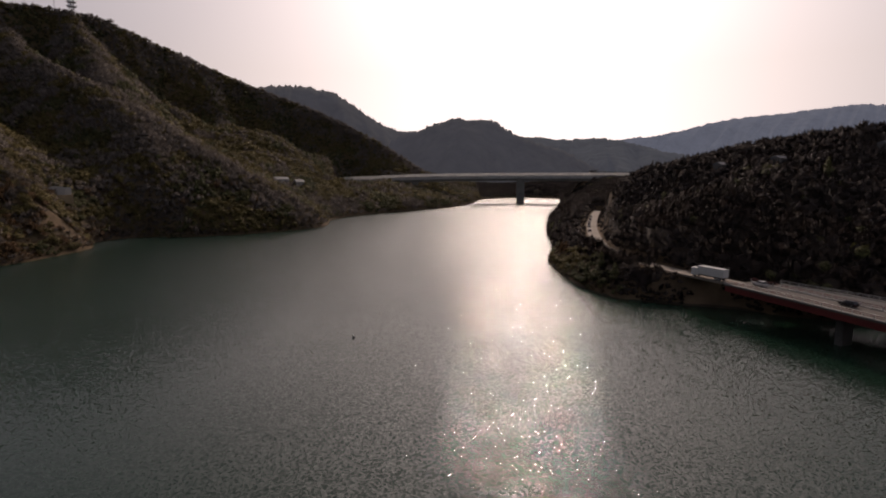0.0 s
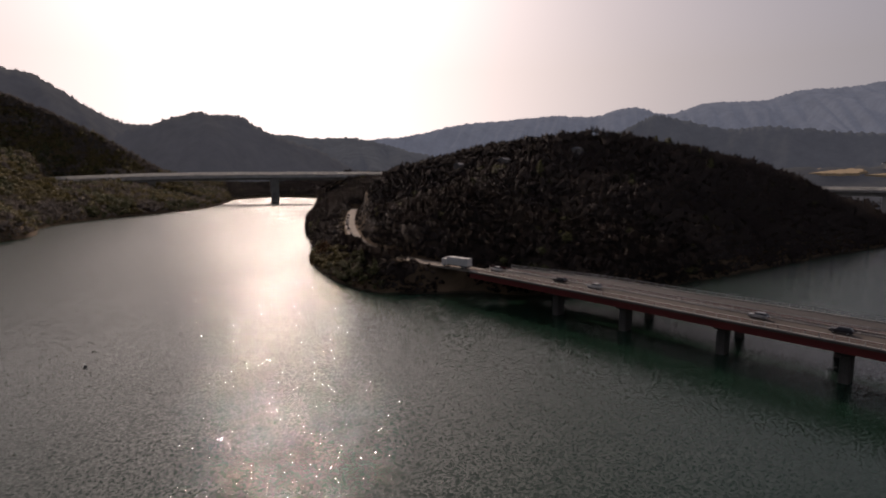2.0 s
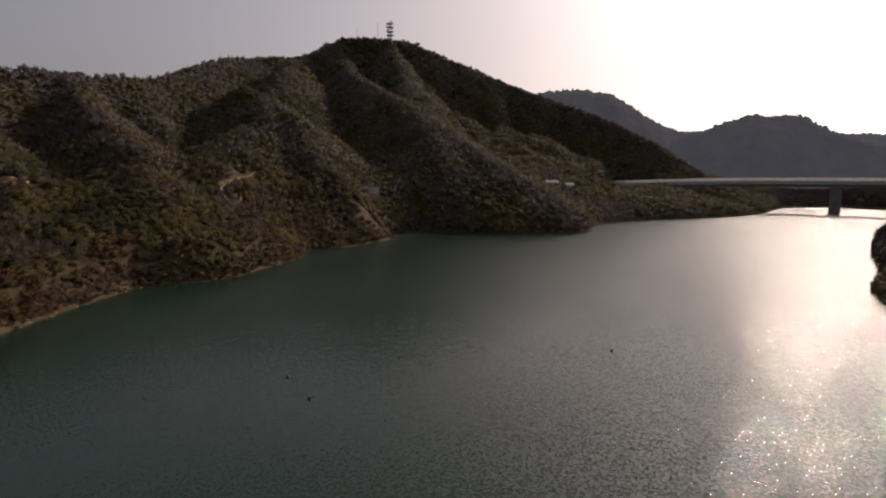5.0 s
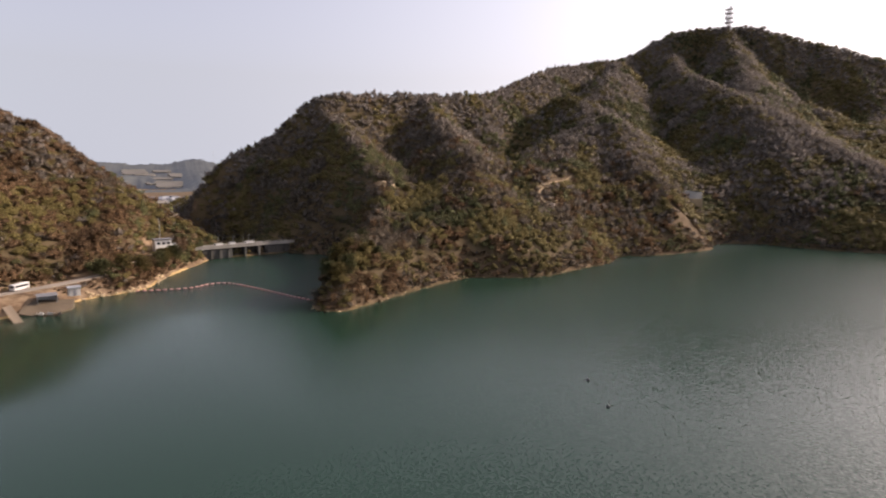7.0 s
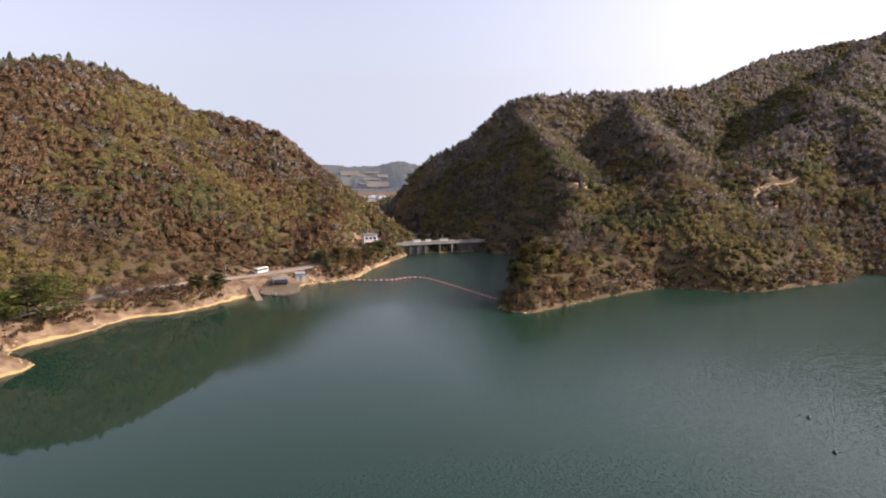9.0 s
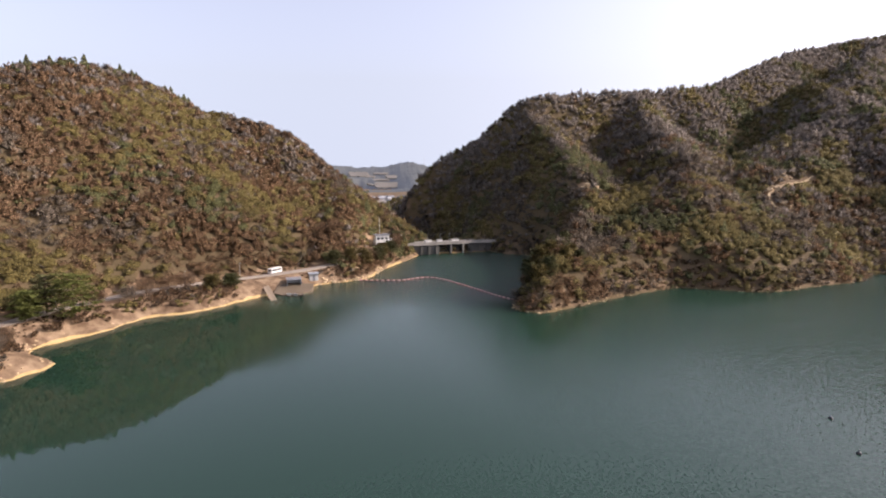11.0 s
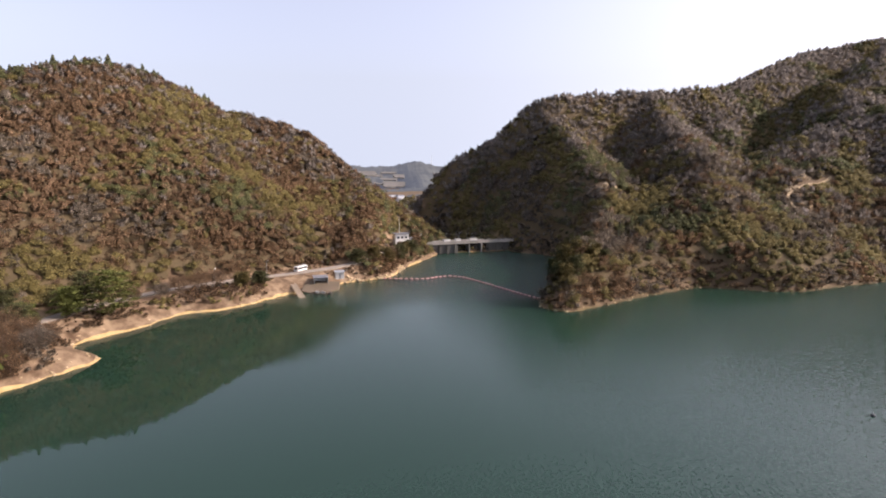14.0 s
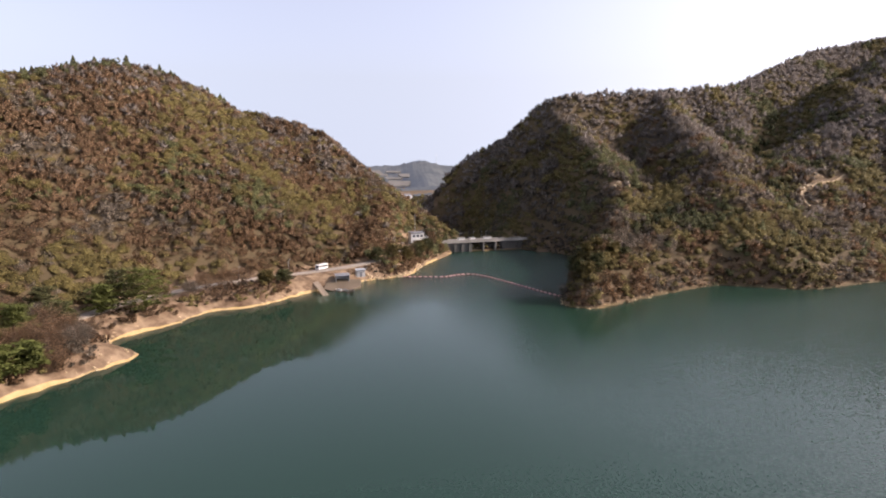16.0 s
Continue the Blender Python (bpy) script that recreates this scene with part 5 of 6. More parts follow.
# ---- lattice tower on the summit ----
def lattice_tower():
    x, y = -476, 741
    z = float(ground_at(x, y))
    th = thing("lattice_tower", (x, y, z), 20, "steel lattice radio tower with round antenna platforms", "tower")
    tall = 276 - z

    def w(h):
        return 3.2 - 2.0 * h / tall

    for sx in (-1, 1):
        for sy in (-1, 1):
            bm = bmesh.new()
            rod(bm, (sx * w(0), sy * w(0), -2), (sx * w(tall * 0.86), sy * w(tall * 0.86), tall * 0.86), 0.28, 0.18, 6)
            part("leg", bm, GREY_STEEL, th)
    bm = bmesh.new()
    steps = 8
    for i in range(steps):
        h0, h1 = tall * 0.86 * i / steps, tall * 0.86 * (i + 1) / steps
        a, b = w(h0), w(h1)
        for c0, c1 in (((-1, -1), (1, -1)), ((1, -1), (1, 1)), ((1, 1), (-1, 1)), ((-1, 1), (-1, -1))):
            rod(bm, (c0[0] * a, c0[1] * a, h0), (c1[0] * b, c1[1] * b, h1), 0.12, None, 5)
            rod(bm, (c1[0] * a, c1[1] * a, h0), (c0[0] * b, c0[1] * b, h1), 0.12, None, 5)
            rod(bm, (c0[0] * b, c0[1] * b, h1), (c1[0] * b, c1[1] * b, h1), 0.12, None, 5)
    part("bracing", bm, GREY_STEEL, th)
    for share, r in ((0.3, 5.4), (0.47, 5.6), (0.66, 5.6), (0.82, 5.2)):
        bm = bmesh.new()
        rod(bm, (0, 0, tall * share), (0, 0, tall * share + 0.5), r, r, 16)
        plat = part("platform", bm, GREY_STEEL, th, "round steel antenna platform")
        bm = bmesh.new()
        for k in range(16):
            a0, a1 = 2 * math.pi * k / 16, 2 * math.pi * (k + 1) / 16
            p, q = (r * math.cos(a0), r * math.sin(a0)), (r * math.cos(a1), r * math.sin(a1))
            rod(bm, (*p, tall * share + 1.5), (*q, tall * share + 1.5), 0.07, None, 5)
            rod(bm, (*p, tall * share + 0.4), (*p, tall * share + 1.5), 0.06, None, 5)
        part("railing", bm, GREY_STEEL, plat)
        for k in range(3):
            a = 2 * math.pi * k / 3 + share * 9
            bm = bmesh.new()
            c = Vector((math.cos(a) * r * 0.9, math.sin(a) * r * 0.9, tall * share + 1.9))
            rod(bm, c, c + Vector((math.cos(a), math.sin(a), 0)) * 0.9, 0.5, 1.3, 14)
            part("dish", bm, WHITE_PAINT, plat, "white dish antenna")
    bm = bmesh.new()
    rod(bm, (0, 0, tall * 0.84), (0, 0, tall), 0.6, 0.12, 8)
    part("spire", bm, GREY_STEEL, th)


lattice_tower()


# ---- vehicles ----
def wheels(th, spots, r):
    data = None
    for x, y in spots:
        bm = bmesh.new()
        rod(bm, (x, y - 0.12, r), (x, y + 0.12, r), r, None, 14)
        wh = part("wheel", bm, RUBBER, th)
        bm = bmesh.new()
        rod(bm, (x, y - 0.135, r), (x, y + 0.135, r), r * 0.55, None, 10)
        part("rim", bm, GREY_STEEL, wh)


def car(at, turn, paint, label, group=""):
    """Nose along +x."""
    th = thing("car", at, turn, label, "car", group)
    bm = bmesh.new()
    prof = [(-2.1, 0.35), (-2.15, 0.85), (-1.9, 1.0), (0.75, 1.0), (2.0, 0.85), (2.15, 0.5), (2.1, 0.3)]
    a = [bm.verts.new((x, -0.84, z)) for x, z in prof]
    b = [bm.verts.new((x, 0.84, z)) for x, z in prof]
    for i in range(len(prof)):
        j = (i + 1) % len(prof)
        bm.faces.new((a[i], a[j], b[j], b[i]))
    bm.faces.new(a[::-1]), bm.faces.new(b)
    bmesh.ops.recalc_face_normals(bm, faces=bm.faces)
    bmesh.ops.bevel(bm, geom=bm.edges[:], offset=0.07, segments=2, affect="EDGES")
    part("body", bm, paint, th)
    bm = bmesh.new()
    made = bmesh.ops.create_cube(bm, size=1)["verts"]
    for v in made:
        up = v.co.z > 0
        v.co = Vector(((-0.55 + v.co.x * (1.9 if up else 2.9)), v.co.y * (1.3 if up else 1.6), 1.46 if up else 0.98))
    bmesh.ops.bevel(bm, geom=bm.edges[:], offset=0.06, segments=2, affect="EDGES")
    part("cabin_glass", bm, GLASS, th, "dark car windows")
    part("car_roof", boxed(-1.45, 0.35, -0.62, 0.62, 1.45, 1.51, bevel=0.03), paint, th)
    for y in (-0.6, 0.6):
        part("headlight", boxed(2.02, 2.14, y - 0.17, y + 0.17, 0.62, 0.76, bevel=0.02), WHITE_PAINT, th)
        part("tail_light", boxed(-2.19, -2.1, y - 0.15, y + 0.15, 0.66, 0.84, bevel=0.02), RED_STEEL, th)
    wheels(th, [(x, y) for x in (-1.35, 1.3) for y in (-0.78, 0.78)], 0.31)
    return th


def on_line(line, x, y, off):
    """The place and way on a road line nearest to x, y, off metres to its right."""
    sh = shifted(line, off)
    k = int(np.argmin(np.hypot(sh[:, 0] - x, sh[:, 1] - y)))
    d = sh[min(k + 1, len(sh) - 1)] - sh[max(k - 1, 0)]
    seg = sh[max(k - 1, 0)]
    s = np.clip(((x - seg[0]) * d[0] + (y - seg[1]) * d[1]) / (d[0] ** 2 + d[1] ** 2), 0, 1)
    p = seg + d * s
    return (p[0], p[1], p[2]), math.degrees(math.atan2(d[1], d[0]))


def truck():
    (x, y, z), a = on_line(ROAD_LINES[1], 84, 170, 1.6)
    th = thing("box_truck", (x, y, z + 0.09), a + 180, "long white box lorry on a lakeside road", "truck")
    part("cargo_box", boxed(-6.0, 3.3, -1.22, 1.22, 1.1, 3.7, bevel=0.06), WHITE_PAINT, th, "white cargo box")
    cab = part("cab", boxed(3.5, 5.7, -1.15, 1.15, 0.6, 2.9, bevel=0.18), WHITE_PAINT, th, "white driver's cab")
    part("windscreen", boxed(5.66, 5.73, -1.0, 1.0, 1.7, 2.6, bevel=0.02), GLASS, cab)
    part("chassis", boxed(-5.8, 5.2, -0.5, 0.5, 0.65, 1.09), DARK_PAINT, th)
    part("bumper", boxed(5.55, 5.85, -1.15, 1.15, 0.4, 0.75, bevel=0.05), GREY_STEEL, th)
    wheels(th, [(px, py) for px in (-4.6, -3.4, 4.5) for py in (-1.0, 1.0)], 0.48)


truck()
for x, y, off, paint, label in ((94, 158, 2.0, WHITE_PAINT, "white car on the red girder bridge"), (102.5, 133.7, 2.2, DARK_PAINT, "dark car on the red girder bridge"), (104.5, 121.8, 2.2, WHITE_PAINT, "white car on the red girder bridge"),
                                (118, 80.7, 2.2, GREY_STEEL, "silver car on the red girder bridge"), (124, 66, 2.2, DARK_PAINT, "black car on the red girder bridge")):
    p, a = on_line(RED_LINE, x, y, -2.4)
    car((p[0], p[1], p[2] + 0.005), a + 180, paint, label)
for y in (408, 384, 362, 344, 330, 306):
    p, a = on_line(ROAD_LINES[1], 98, y, 1.7)
    car((p[0], p[1], p[2] + 0.085), a + 180, DARK_PAINT, "dark car queuing on the hill road", "cars queuing on the hill road")


def minibus():
    z = float(ground_at(-231, -27.5))
    th = thing("minibus", (-230.5, -28, z), 146, "white minibus parked beside the lakeside road", "bus")
    part("body", boxed(-3.1, 3.1, -1.0, 1.0, 0.45, 2.5, bevel=0.16), WHITE_PAINT, th, "white bus body")
    for y in (-1.0, 1.0):
        for x in (-2.8, -1.7, -0.6, 0.5, 1.6):
            part("side_window", boxed(x, x + 0.98, y - 0.02, y + 0.02, 1.3, 2.1, bevel=0.01), GLASS, th)
    part("windscreen", boxed(3.07, 3.13, -0.85, 0.85, 1.2, 2.2, bevel=0.01), GLASS, th)
    part("rear_window", boxed(-3.13, -3.07, -0.75, 0.75, 1.3, 2.1, bevel=0.01), GLASS, th)
    part("bumper", boxed(3.05, 3.22, -0.95, 0.95, 0.4, 0.65, bevel=0.04), GREY_STEEL, th)
    wheels(th, [(x, y) for x in (-1.9, 2.0) for y in (-0.9, 0.9)], 0.36)


minibus()


# ---- the boat landing ----
def landing():
    th = thing("landing_apron", (0, 0, 0), 0, "grey concrete boat landing sloping into the water", "landing", kind="structure")
    bm = bmesh.new()
    c = [(-219, -25, 3.2), (-217, -12, 2.7), (-212, -12.5, 1.0), (-206.5, -19.5, -0.5), (-211, -26.5, 0.8)]
    up = [bm.verts.new(p) for p in c]
    dn = [bm.verts.new((p[0], p[1], p[2] - 2.5)) for p in c]
    bm.faces.new(up[::-1]), bm.faces.new(dn)
    for i in range(5):
        j = (i + 1) % 5
        bm.faces.new((up[i], up[j], dn[j], dn[i]))
    bmesh.ops.recalc_face_normals(bm, faces=bm.faces)
    part("slab", bm, plain("landing_concrete", (0.12, 0.09, 0.06), 0.9, 0, 1.0, 0.35), th)
    # plank slip with cross boards
    a, b = Vector((-226, -33.5, 5.2)), Vector((-199, -24.5, -0.5))
    d = (b - a)
    slip = thing("slipway", a, math.degrees(math.atan2(d.y, d.x)), "weathered plank slipway running down into the lake", "slipway")
    tilt = -math.degrees(math.atan2(d.z, math.hypot(d.x, d.y)))
    n = math.hypot(d.x, d.y) / math.cos(radians(tilt))
    for y in (-0.95, 0.95):
        ob = part("runner", boxed(0, n, y - 0.15, y + 0.15, -0.35, -0.05, bevel=0.02), WOOD, slip)
        ob.rotation_euler = (0, radians(tilt), 0)
    data = None
    for x in np.arange(0.3, n - 0.2, 0.62):
        if data is None:
            ob = part("plank", boxed(-0.26, 0.26, -1.2, 1.2, -0.046, 0.03, bevel=0.01), WOOD, slip)
            data = ob.data
        else:
            ob = new("plank", data)
            ob.parent = slip
        ob.location = Matrix.Rotation(radians(tilt), 3, "Y") @ Vector((x, 0, 0))
        ob.rotation_euler = (0, radians(tilt), 0)


landing()


def boat_shed(at, turn, size, mat, label, open_front):
    w, d, h = size
    th = thing("boat_shed", at, turn, label, "shed")
    part("wall", boxed(-w / 2, w / 2, d / 2 - 0.1, d / 2, 0, h), mat, th)
    for x in (-w / 2, w / 2 - 0.1):
        part("wall", boxed(x, x + 0.1, -d / 2, d / 2 - 0.104, 0, h), mat, th)
    if not open_front:
        part("wall", boxed(-w / 2 + 0.104, w / 2 - 0.104, -d / 2, -d / 2 + 0.1, 0, h - 0.004), mat, th)
        for x in np.arange(-w / 2 + 0.5, w / 2 - 0.2, 0.8):
            part("batten", boxed(x - 0.05, x + 0.05, -d / 2 - 0.06, -d / 2 - 0.003, 0.05, h - 0.1), GREY_STEEL, th)
        part("door", boxed(-0.5, 0.5, -d / 2 - 0.08, -d / 2 - 0.063, 0, 2.0), ROOF, th)
    bm = boxed(-w / 2 - 0.3, w / 2 + 0.3, -d / 2 - 0.4, d / 2 + 0.3, h + 0.06, h + 0.18, bevel=0.03)
    bmesh.ops.rotate(bm, cent=(0, 0, h), matrix=Matrix.Rotation(radians(4), 3, "X"), verts=bm.verts)
    part("roof", bm, ROOF if open_front else GREY_STEEL, th, "shallow sheet roof")


boat_shed((-217.5, -19.5, 2.5), 100, (5.2, 4.0, 2.3), GREY_STEEL, "low grey boat shed on a concrete landing", True)
boat_shed((-221.5, -12.2, 3.2), 100, (3.4, 3.0, 2.8), CONCRETE, "pale grey panelled hut on a concrete landing", False)


def boat(at, turn, long, paint, label):
    th = thing("rowing_boat", at, turn, label, "boat", "boats on the landing")
    bm = bmesh.new()
    rows = []
    for s in np.linspace(-1, 1, 9):
        w = 0.72 * (1 - max(0, s) ** 2.2) ** 0.7 * (0.85 if s < -0.8 else 1) + 0.03
        lift = 0.22 * max(0, s) ** 2
        rows.append([bm.verts.new((s * long / 2, y * w, z + lift)) for y, z in ((-1, 0.55), (-0.7, 0.15), (0, 0.0), (0.7, 0.15), (1, 0.55), (0.88, 0.55), (0.6, 0.22), (0, 0.1), (-0.6, 0.22), (-0.88, 0.55))])
    for a, b in zip(rows[:-1], rows[1:]):
        for i in range(10):
            bm.faces.new((a[i], b[i], b[(i + 1) % 10], a[(i + 1) % 10]))
    bm.faces.new(rows[0][::-1]), bm.faces.new(rows[-1])
    bmesh.ops.recalc_face_normals(bm, faces=bm.faces)
    part("hull", bm, paint, th)
    for x in (-long * 0.22, long * 0.12):
        part("thwart", boxed(x - 0.14, x + 0.14, -0.6, 0.6, 0.36, 0.41, bevel=0.01), WOOD, th)


boat((-207.5, -20.5, 0.35), 20, 4.6, WHITE_PAINT, "white rowing boat drawn up on the landing")
boat((-206.5, -18.2, 0.35), 28, 4.2, GREY_STEEL, "grey rowing boat drawn up on the landing")
boat((-205.5, -15.8, 0.25), 15, 4.4, DARK_PAINT, "dark rowing boat drawn up on the landing")


# ---- float boom across the dam bay ----
def boom():
    line = curve_through([(-236.5, 2.5, 0), (-234, 10, 0), (-232, 18.5, 0), (-231.5, 25, 0), (-235, 31, 0), (-236, 36.1, 0), (-232.4, 40.6, 0), (-225, 44.2, 0), (-214.8, 48.1, 0), (-203, 52.3, 0), (-192.4, 56.2, 0), (-182.6, 61, 0)], 8)
    th = thing("float_boom", (0, 0, 0), 0, "line of faded orange floats on a rope across the bay", "boom")
    part("rope", strip(line, 0.05, 0.1, 0.12), RED_STEEL, th, "faded red rope")
    bm = bmesh.new()
    bmesh.ops.create_uvsphere(bm, u_segments=12, v_segments=8, radius=1)
    for v in bm.verts:
        v.co = Vector((v.co.x * 0.85, v.co.y * 0.42, v.co.z * 0.4))
    for f in bm.faces:
        f.smooth = True
    first = None
    pts = list(along(line, 2.35))
    for p, a in pts:
        if first is None:
            first = part("float", bm, ORANGE, th)
            ob = first
        else:
            ob = new("float", first.data)
            ob.parent = th
        ob.location, ob.rotation_euler = (p[0], p[1], 0.12), (0, 0, radians(a))


boom()


def far_float_line():
    line = curve_through([(12, 705, 0), (50, 716, 0), (93, 703, 0), (150, 702, 0)], 8)
    th = thing("float_line", (0, 0, 0), 0, "thin dark line of floats across the lake under a far bridge", "boom")
    part("rope", strip(line, 0.12, 0.16, 0.2), RUBBER, th, "dark rope")
    data = None
    for p, a in along(line, 4.5):
        if data is None:
            bm = bmesh.new()
            rod(bm, (-1.3, 0, 0.15), (1.3, 0, 0.15), 0.42, None, 8)
            ob = part("float", bm, RUBBER, th)
            data = ob.data
        else:
            ob = new("float", data)
            ob.parent = th
        ob.location, ob.rotation_euler = p, (0, 0, radians(a))


far_float_line()


# ---- houses ----
def house(at, turn, size, wall, roof, label, group=""):
    w, d, h = size
    th = thing("house", at, turn, label, "house", group)
    part("wall", boxed(-w / 2, w / 2, -d / 2, d / 2, -2, h, bevel=0.03), wall, th)
    bm = bmesh.new()
    e, r = 0.5, d * 0.28
    c = [(-w / 2 - e, -d / 2 - e, h), (w / 2 + e, -d / 2 - e, h), (w / 2 + e, d / 2 + e, h), (-w / 2 - e, d / 2 + e, h), (-w / 2 - e, 0, h + r), (w / 2 + e, 0, h + r)]
    v = [bm.verts.new((x, y, z + 0.01)) for x, y, z in c]
    for f in ((0, 1, 5, 4), (2, 3, 4, 5), (0, 4, 3), (1, 2, 5), (0, 3, 2, 1)):
        bm.faces.new([v[i] for i in f])
    bmesh.ops.recalc_face_normals(bm, faces=bm.faces)
    part("roof", bm, roof, th)
    for x in (-w * 0.3, w * 0.12):
        window_in(th, x, x + w * 0.18, -d / 2 - 0.03, 1.0, 2.2)
    part("door", boxed(w * 0.34, w * 0.34 + 0.9, -d / 2 - 0.06, -d / 2 - 0.005, -0.2, 2.0), DARK_PAINT, th)


for x, y, w in ((-161, 551, 13), (-146, 561, 8)):
    house((x, y, float(ground_at(x, y)) + 2.5), 40, (w, 8, 3.4), CONCRETE, CONCRETE, "pale lakeside building with a pale metal roof", "pale buildings near the expressway")
for x, y in ((163, 270), (203, 256), (143, 286)):
    house((x, y, float(ground_at(x, y)) + 0.8), 30, (6, 4.5, 3.2), DARK_CONCRETE, ROOF, "grey-roofed house among trees on the hill", "houses on the wooded hill")
rng = random.Random(5)
for k in range(26):
    x, y = -930 + rng.uniform(-60, 70), 48 + 1.5 * k + rng.uniform(-5, 5)
    house((x, y, 3 + rng.uniform(0, 4)), rng.uniform(0, 180), (rng.uniform(8, 13), rng.uniform(6, 9), rng.uniform(4, 7)), rng.choice([WHITE_PAINT, CONCRETE, WHITE_PAINT]), rng.choice([ROOF, GREY_STEEL]), "small pale house in the valley below the dam", "houses in the valley")
house((786, 392, 48), 27, (16, 9, 5), WHITE_PAINT, ROOF, "pale farm building above tan fields")
mast((-1768, 262, 82), 34, "slender grey pylon in the valley", "pylon", 0.5)


# ---- slope works on the headland ----
def slope_wall():
    z = float(ground_at(-245, 342)) + 1.0
    th = thing("retaining_wall", (-245, 342, z), 34.5, "pale concrete slope wall above a bare path", "retaining wall")
    for k in range(7):
        x = -12.6 + k * 3.6
        part("panel", boxed(x, x + 3.56, -0.4, 0.4, -6, 4.4 + 0.4 * math.sin(k * 1.9), bevel=0.06), CONCRETE, th, "pale concrete panel")
    part("ledge", boxed(-13.2, 13.2, -3.4, -0.404, -8, -0.6, bevel=0.08), ROCK, th, "bare sandy ledge")
    part("signal_box", boxed(-15.6, -13.3, -1.2, 1.2, -6, 3.4, bevel=0.1), RED_STEEL, th, "small rust-red box at the wall's end")


slope_wall()


# ---- boulders ----
def boulders():
    rng = np.random.default_rng(3)
    shapes = []
    for k in range(6):
        v, f = ico(2)
        v = v * (1 + rng.normal(0, 0.13, len(v)))[:, None] * np.array([1.0, 0.8, 0.65])
        shapes.append(mesh_of("boulder", v, f, [ROCK], smooth=False))
    spots = []
    shore = LAKE
    for x0, x1, y0, y1, n, big, group in ((-262, -222, -12, 22, 70, 1.0, "riprap boulders by the float line"), (-200, -160, 55, 135, 70, 0.6, "shore stones on the headland"),
                                          (-200, -175, 136, 218, 40, 0.55, "shore stones on the headland"), (-215, -110, -90, -36, 50, 0.45, "stones along the sandy shore")):
        sel = shore[(shore[:, 0] > x0) & (shore[:, 0] < x1) & (shore[:, 1] > y0) & (shore[:, 1] < y1)]
        for _ in range(n):
            i = rng.integers(0, len(sel) - 1)
            s = rng.random()
            p = sel[i] * (1 - s) + sel[i + 1] * s + rng.normal(0, 1.2, 2)
            z = float(ground_at(*p))
            if z < -0.5 or np.hypot(*(sel[i + 1] - sel[i])) > 25:
                continue
            ob = new("boulder", shapes[rng.integers(0, 6)])
            k = rng.uniform(0.35, 1.0) * big
            ob.location, ob.scale, ob.rotation_euler = (p[0], p[1], max(z, -0.2) + 0.15 * k), (k, k, k), (0, 0, rng.uniform(0, 6.3))
            tagged(ob, "pale sandy boulder at the waterline", "boulder", group)
    for cx, cy, rx, ry in CLEARINGS[:5]:
        for _ in range(9):
            p = (cx + rng.uniform(-rx, rx) * 0.8, cy + rng.uniform(-ry, ry) * 0.8)
            k = rng.uniform(0.6, 2.0)
            ob = new("boulder", shapes[rng.integers(0, 6)])
            ob.location, ob.scale, ob.rotation_euler = (*p, float(ground_at(*p)) + 0.3 * k), (k, k, k), (0, 0, rng.uniform(0, 6.3))
            tagged(ob, "bare sandy rock outcrop on a wooded slope", "boulder", "rock outcrops")


boulders()


# ---- single trees on the west shore ----
def shore_tree(at, tall, wide, mat, label, seed, pine=True):
    """Trunk, limbs and a crown of many small sprays, denser in tiers."""
    rng = np.random.default_rng(seed)
    z = float(ground_at(*at))
    th = thing("pine_tree" if pine else "bare_tree", (*at, z - 0.2), 0, label, "tree")
    bm = bmesh.new()
    lean = rng.normal(0, 0.05, 2) * tall
    rod(bm, (0, 0, -0.5), (lean[0] * 0.5, lean[1] * 0.5, tall * 0.5), tall * 0.028, tall * 0.02)
    rod(bm, (lean[0] * 0.5, lean[1] * 0.5, tall * 0.5), (lean[0], lean[1], tall * 0.93), tall * 0.02, tall * 0.006)
    part("trunk", bm, BARK, th, "brown trunk")
    tips, bm = [], bmesh.new()
    n = 30 if pine else 40
    for k in range(n):
        h = 0.16 + 0.8 * k / n
        a = k * 2.4 + rng.uniform(-0.4, 0.4)
        reach = wide / 2 * (1.05 - 0.8 * max(0, h - 0.3)) * rng.uniform(0.6, 1.1) * (0.75 if h < 0.25 else 1)
        base = np.array([lean[0] * h, lean[1] * h, tall * h])
        tip = base + [reach * np.cos(a), reach * np.sin(a), reach * (0.12 if pine else 0.55)]
        rod(bm, base, tip, tall * 0.008, tall * 0.003, 5)
        tips.append((base, tip))
    part("limb", bm, BARK, th)
    V, F, c = [], [], 0
    for base, tip in tips:
        for _ in range(90 if pine else 60):
            s = rng.uniform(0.3, 1.08)
            p = base + (tip - base) * s + rng.normal(0, 1, 3) * np.array([0.5, 0.5, 0.2 if pine else 0.5]) * wide / 9
            m = 0.34 if pine else 0.3
            tri = p + rng.normal(0, m, (3, 3)) * np.array([1.2, 1.2, 0.55])
            if not pine:
                tri = np.array([p, p + rng.normal(0, 0.07, 3), p + (tip - base) / np.linalg.norm(tip - base) * 0.9 + rng.normal(0, 0.35, 3)])
            V.append(tri), F.append([c, c + 1, c + 2])
            c += 3
    crown = new("crown", mesh_of("crown", np.vstack(V), np.array(F), [mat]))
    crown.parent = th


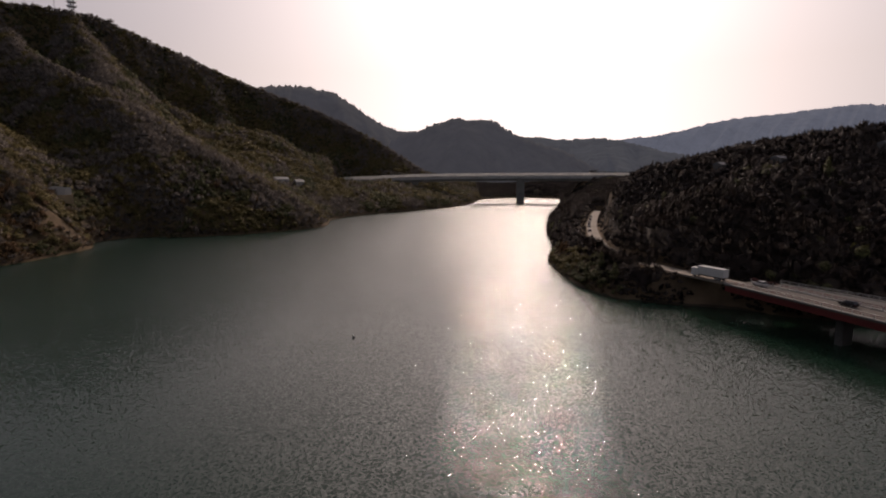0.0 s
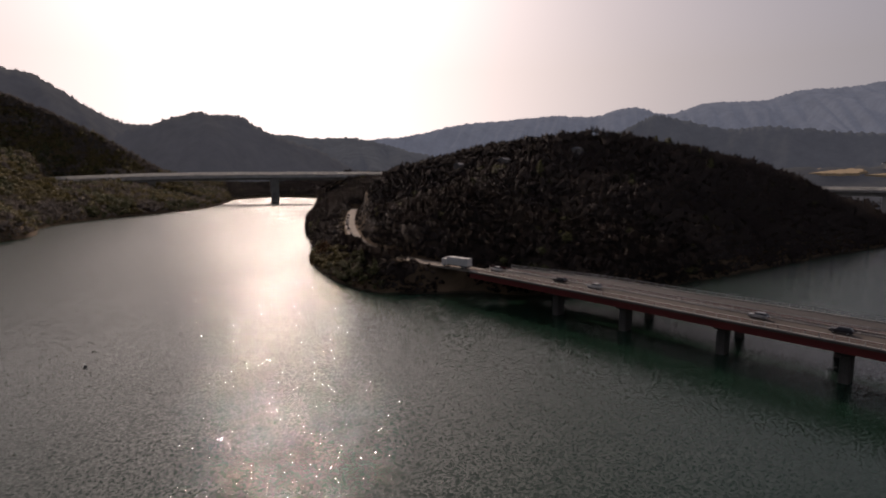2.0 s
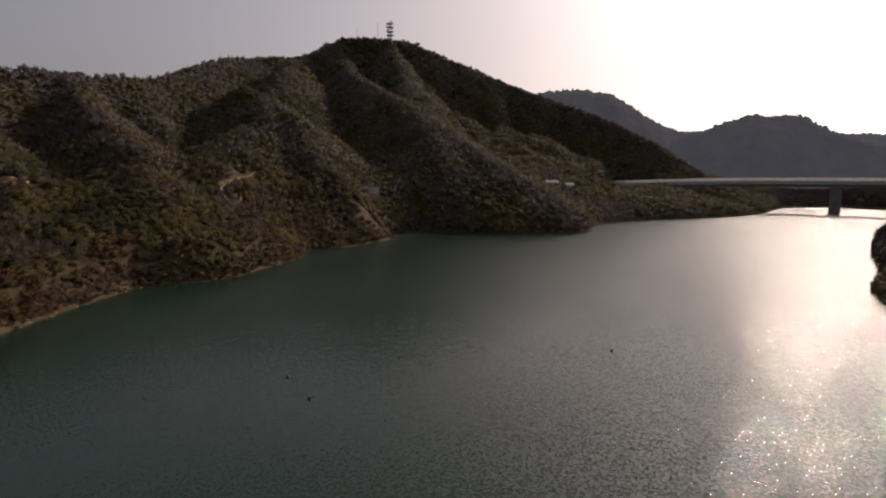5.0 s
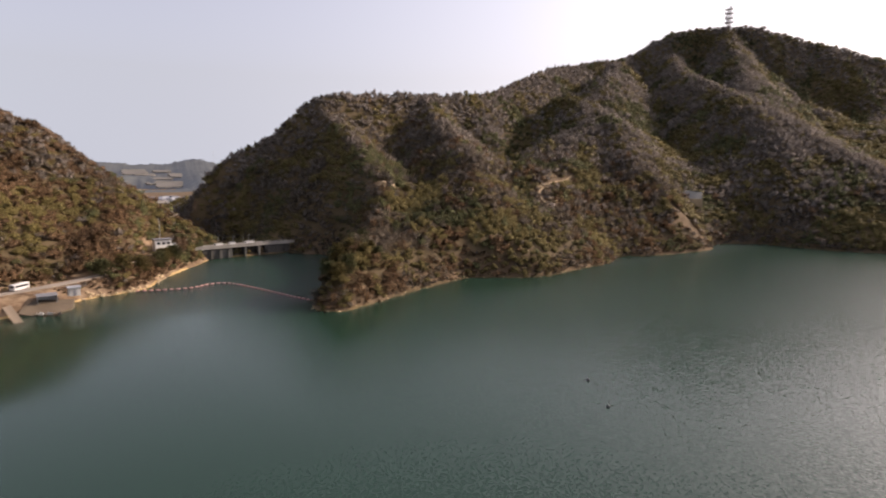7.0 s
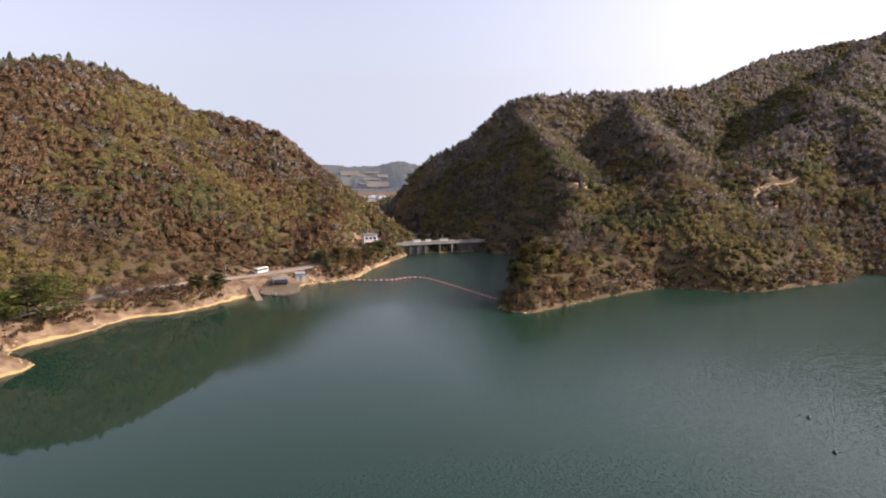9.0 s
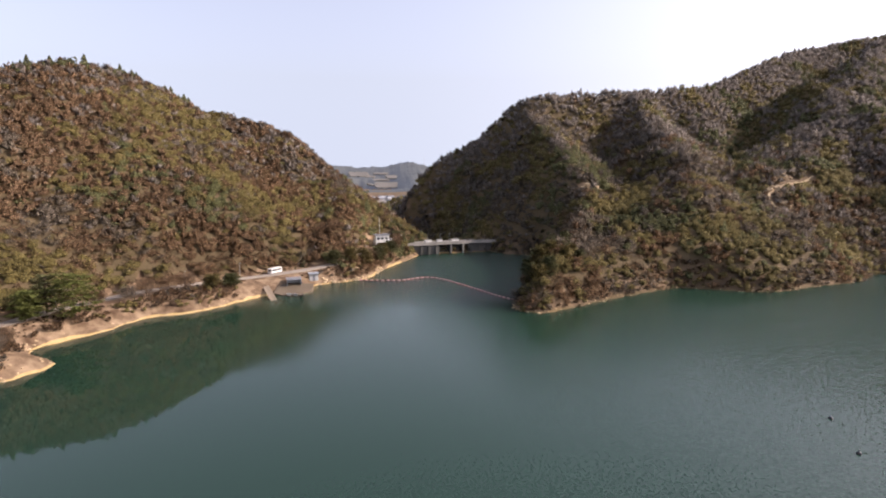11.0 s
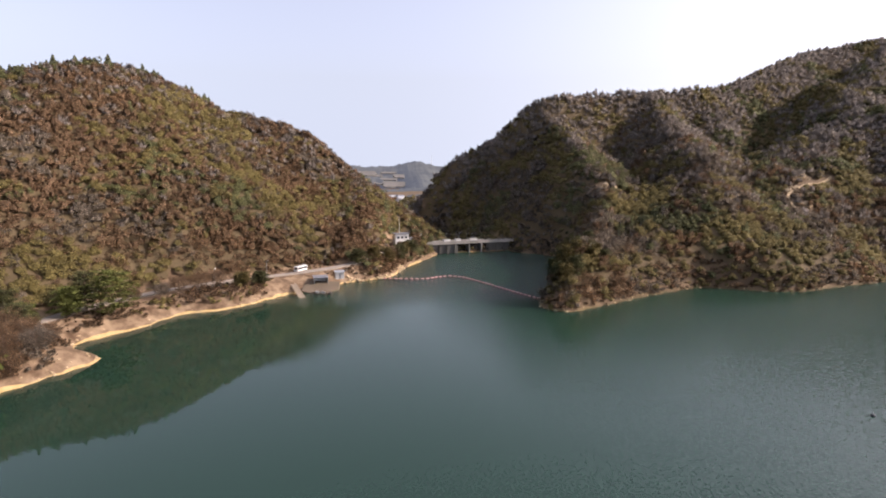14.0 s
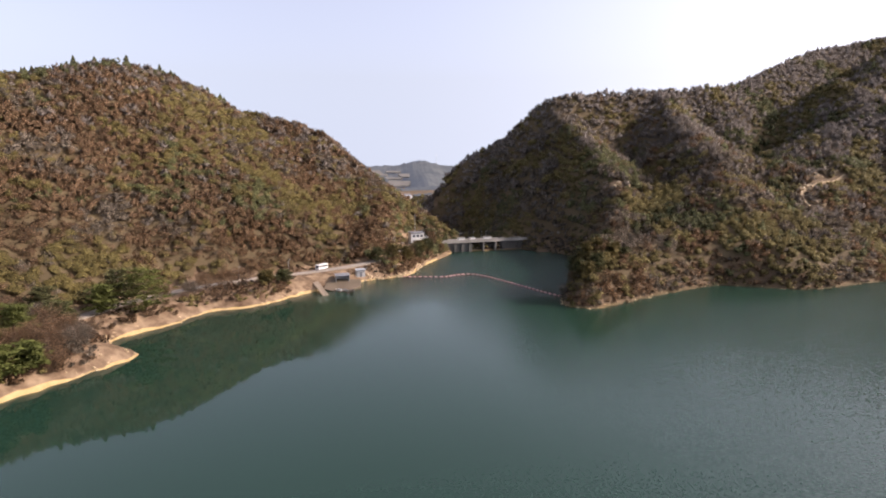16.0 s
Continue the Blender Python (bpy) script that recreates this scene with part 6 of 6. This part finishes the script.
SHORE_TREES = [((-153, -92), 7, 8, FRESH_PINE, True), ((-126, -88), 6, 7, RUST, False), ((-117, -88), 7, 8, TWIG, False), ((-106, -95), 9, 9, FRESH_PINE, True), ((-145, -86), 4.5, 6, TWIG, False),
               ((-169, -76), 14, 15, FRESH_PINE, True), ((-148, -89), 8, 9, PINE, True), ((-173, -85), 12, 11, PINE, True), ((-164, -86), 9, 9, FRESH_PINE, True), ((-158, -98), 10, 9, PINE, True), ((-150, -102), 8, 8, TWIG, False), ((-134, -92), 10, 10, FRESH_PINE, True),
               ((-128, -97), 10, 10, PINE, True), ((-121, -95), 9, 9, FRESH_PINE, True), ((-141, -88), 7, 8, TWIG, False), ((-137, -84), 5.5, 7, TWIG, False), ((-146, -94), 7, 7, GREY, False), ((-112, -101), 11, 11, FRESH_PINE, True),
               ((-194, -65), 5.5, 8, TWIG, False), ((-198, -60), 5, 8, RUST, False), ((-203, -55), 5, 8, TWIG, False), ((-206, -47), 5, 7, OLIVE, True), ((-209, -41), 5, 7, PINE, True), ((-181, -75), 4.5, 6, TWIG, False), ((-189, -69), 4, 6, GREY, False), ((-128, -82), 6, 7, TWIG, False), ((-134, -79), 5, 7, GREY, False), ((-139, -79), 5, 6, TWIG, False), ((-121, -83), 7, 8, FRESH_PINE, True), ((-131, -86), 6, 8, RUST, False), ((-116, -86), 8, 8, FRESH_PINE, True), ((-124, -79), 4, 6, TWIG, False), ((-247, 3), 8, 9, OLIVE, True), ((-244, -4), 7, 8, PINE, True), ((-251, 9), 8, 9, OLIVE, True), ((-259, 12), 7, 8, TWIG, False), ((-266, 16), 8, 9, PINE, True), ((-275, 19), 7, 8, OLIVE, True), ((-284, 24), 7, 8, PINE, True), ((-291, 27), 7, 7, TWIG, False)]
for k, (at, tall, wide, mat, pine) in enumerate(SHORE_TREES):
    shore_tree(at, tall, wide, mat, "dense green pine on a sandy shore bank" if pine else "leafless brown tree on a sandy shore bank", 20 + k, pine)


HEADLAND_PINES = [(-180, 64), (-184, 68), (-188, 66), (-178, 70), (-186, 73), (-192, 70), (-195, 76), (-183, 77), (-190, 79), (-198, 79), (-194, 85), (-202, 86), (-187, 84), (-175, 65), (-199, 73), (-206, 80)]
for k, at in enumerate(HEADLAND_PINES):
    shore_tree(at, 7.5 + 3.5 * ((k * 37) % 10) / 10, 5.2 + 1.6 * ((k * 53) % 10) / 10, OLIVE if k % 3 == 1 else PINE, "dark green pine on a wooded headland", 90 + k)


# ---- poles along the shore road ----
for x, y in ((-181, -86.5), (-211, -57.5), (-226.5, -41)):
    th = thing("street_lamp", (x, y, float(ground_at(x, y))), 35, "slim grey street lamp beside the lakeside road", "lamp", "street lamps by the lakeside road")
    bm = bmesh.new()
    rod(bm, (0, 0, -0.5), (0, 0, 5.2), 0.09, 0.06)
    part("pole", bm, GREY_STEEL, th)
    bm = bmesh.new()
    rod(bm, (0, 0, 5.15), (0.9, 0, 5.45), 0.05)
    part("arm", bm, GREY_STEEL, th)
    part("lamp_head", boxed(0.75, 1.35, -0.14, 0.14, 5.4, 5.55, bevel=0.03), WHITE_PAINT, th)


# ---- small marker buoys ----
for x, y in ((-23, 137), (-80.5, 86.2), (-68.6, 79.4)):
    th = thing("marker_buoy", (x, y, 0), 0, "small dark round buoy floating on the lake", "buoy", "marker buoys")
    bm = bmesh.new()
    bmesh.ops.create_uvsphere(bm, u_segments=12, v_segments=8, radius=0.4)
    part("float", bm, DARK_PAINT, th)
    bm = bmesh.new()
    rod(bm, (0, 0, 0.3), (0, 0, 0.75), 0.05)
    part("stem", bm, GREY_STEEL, th)
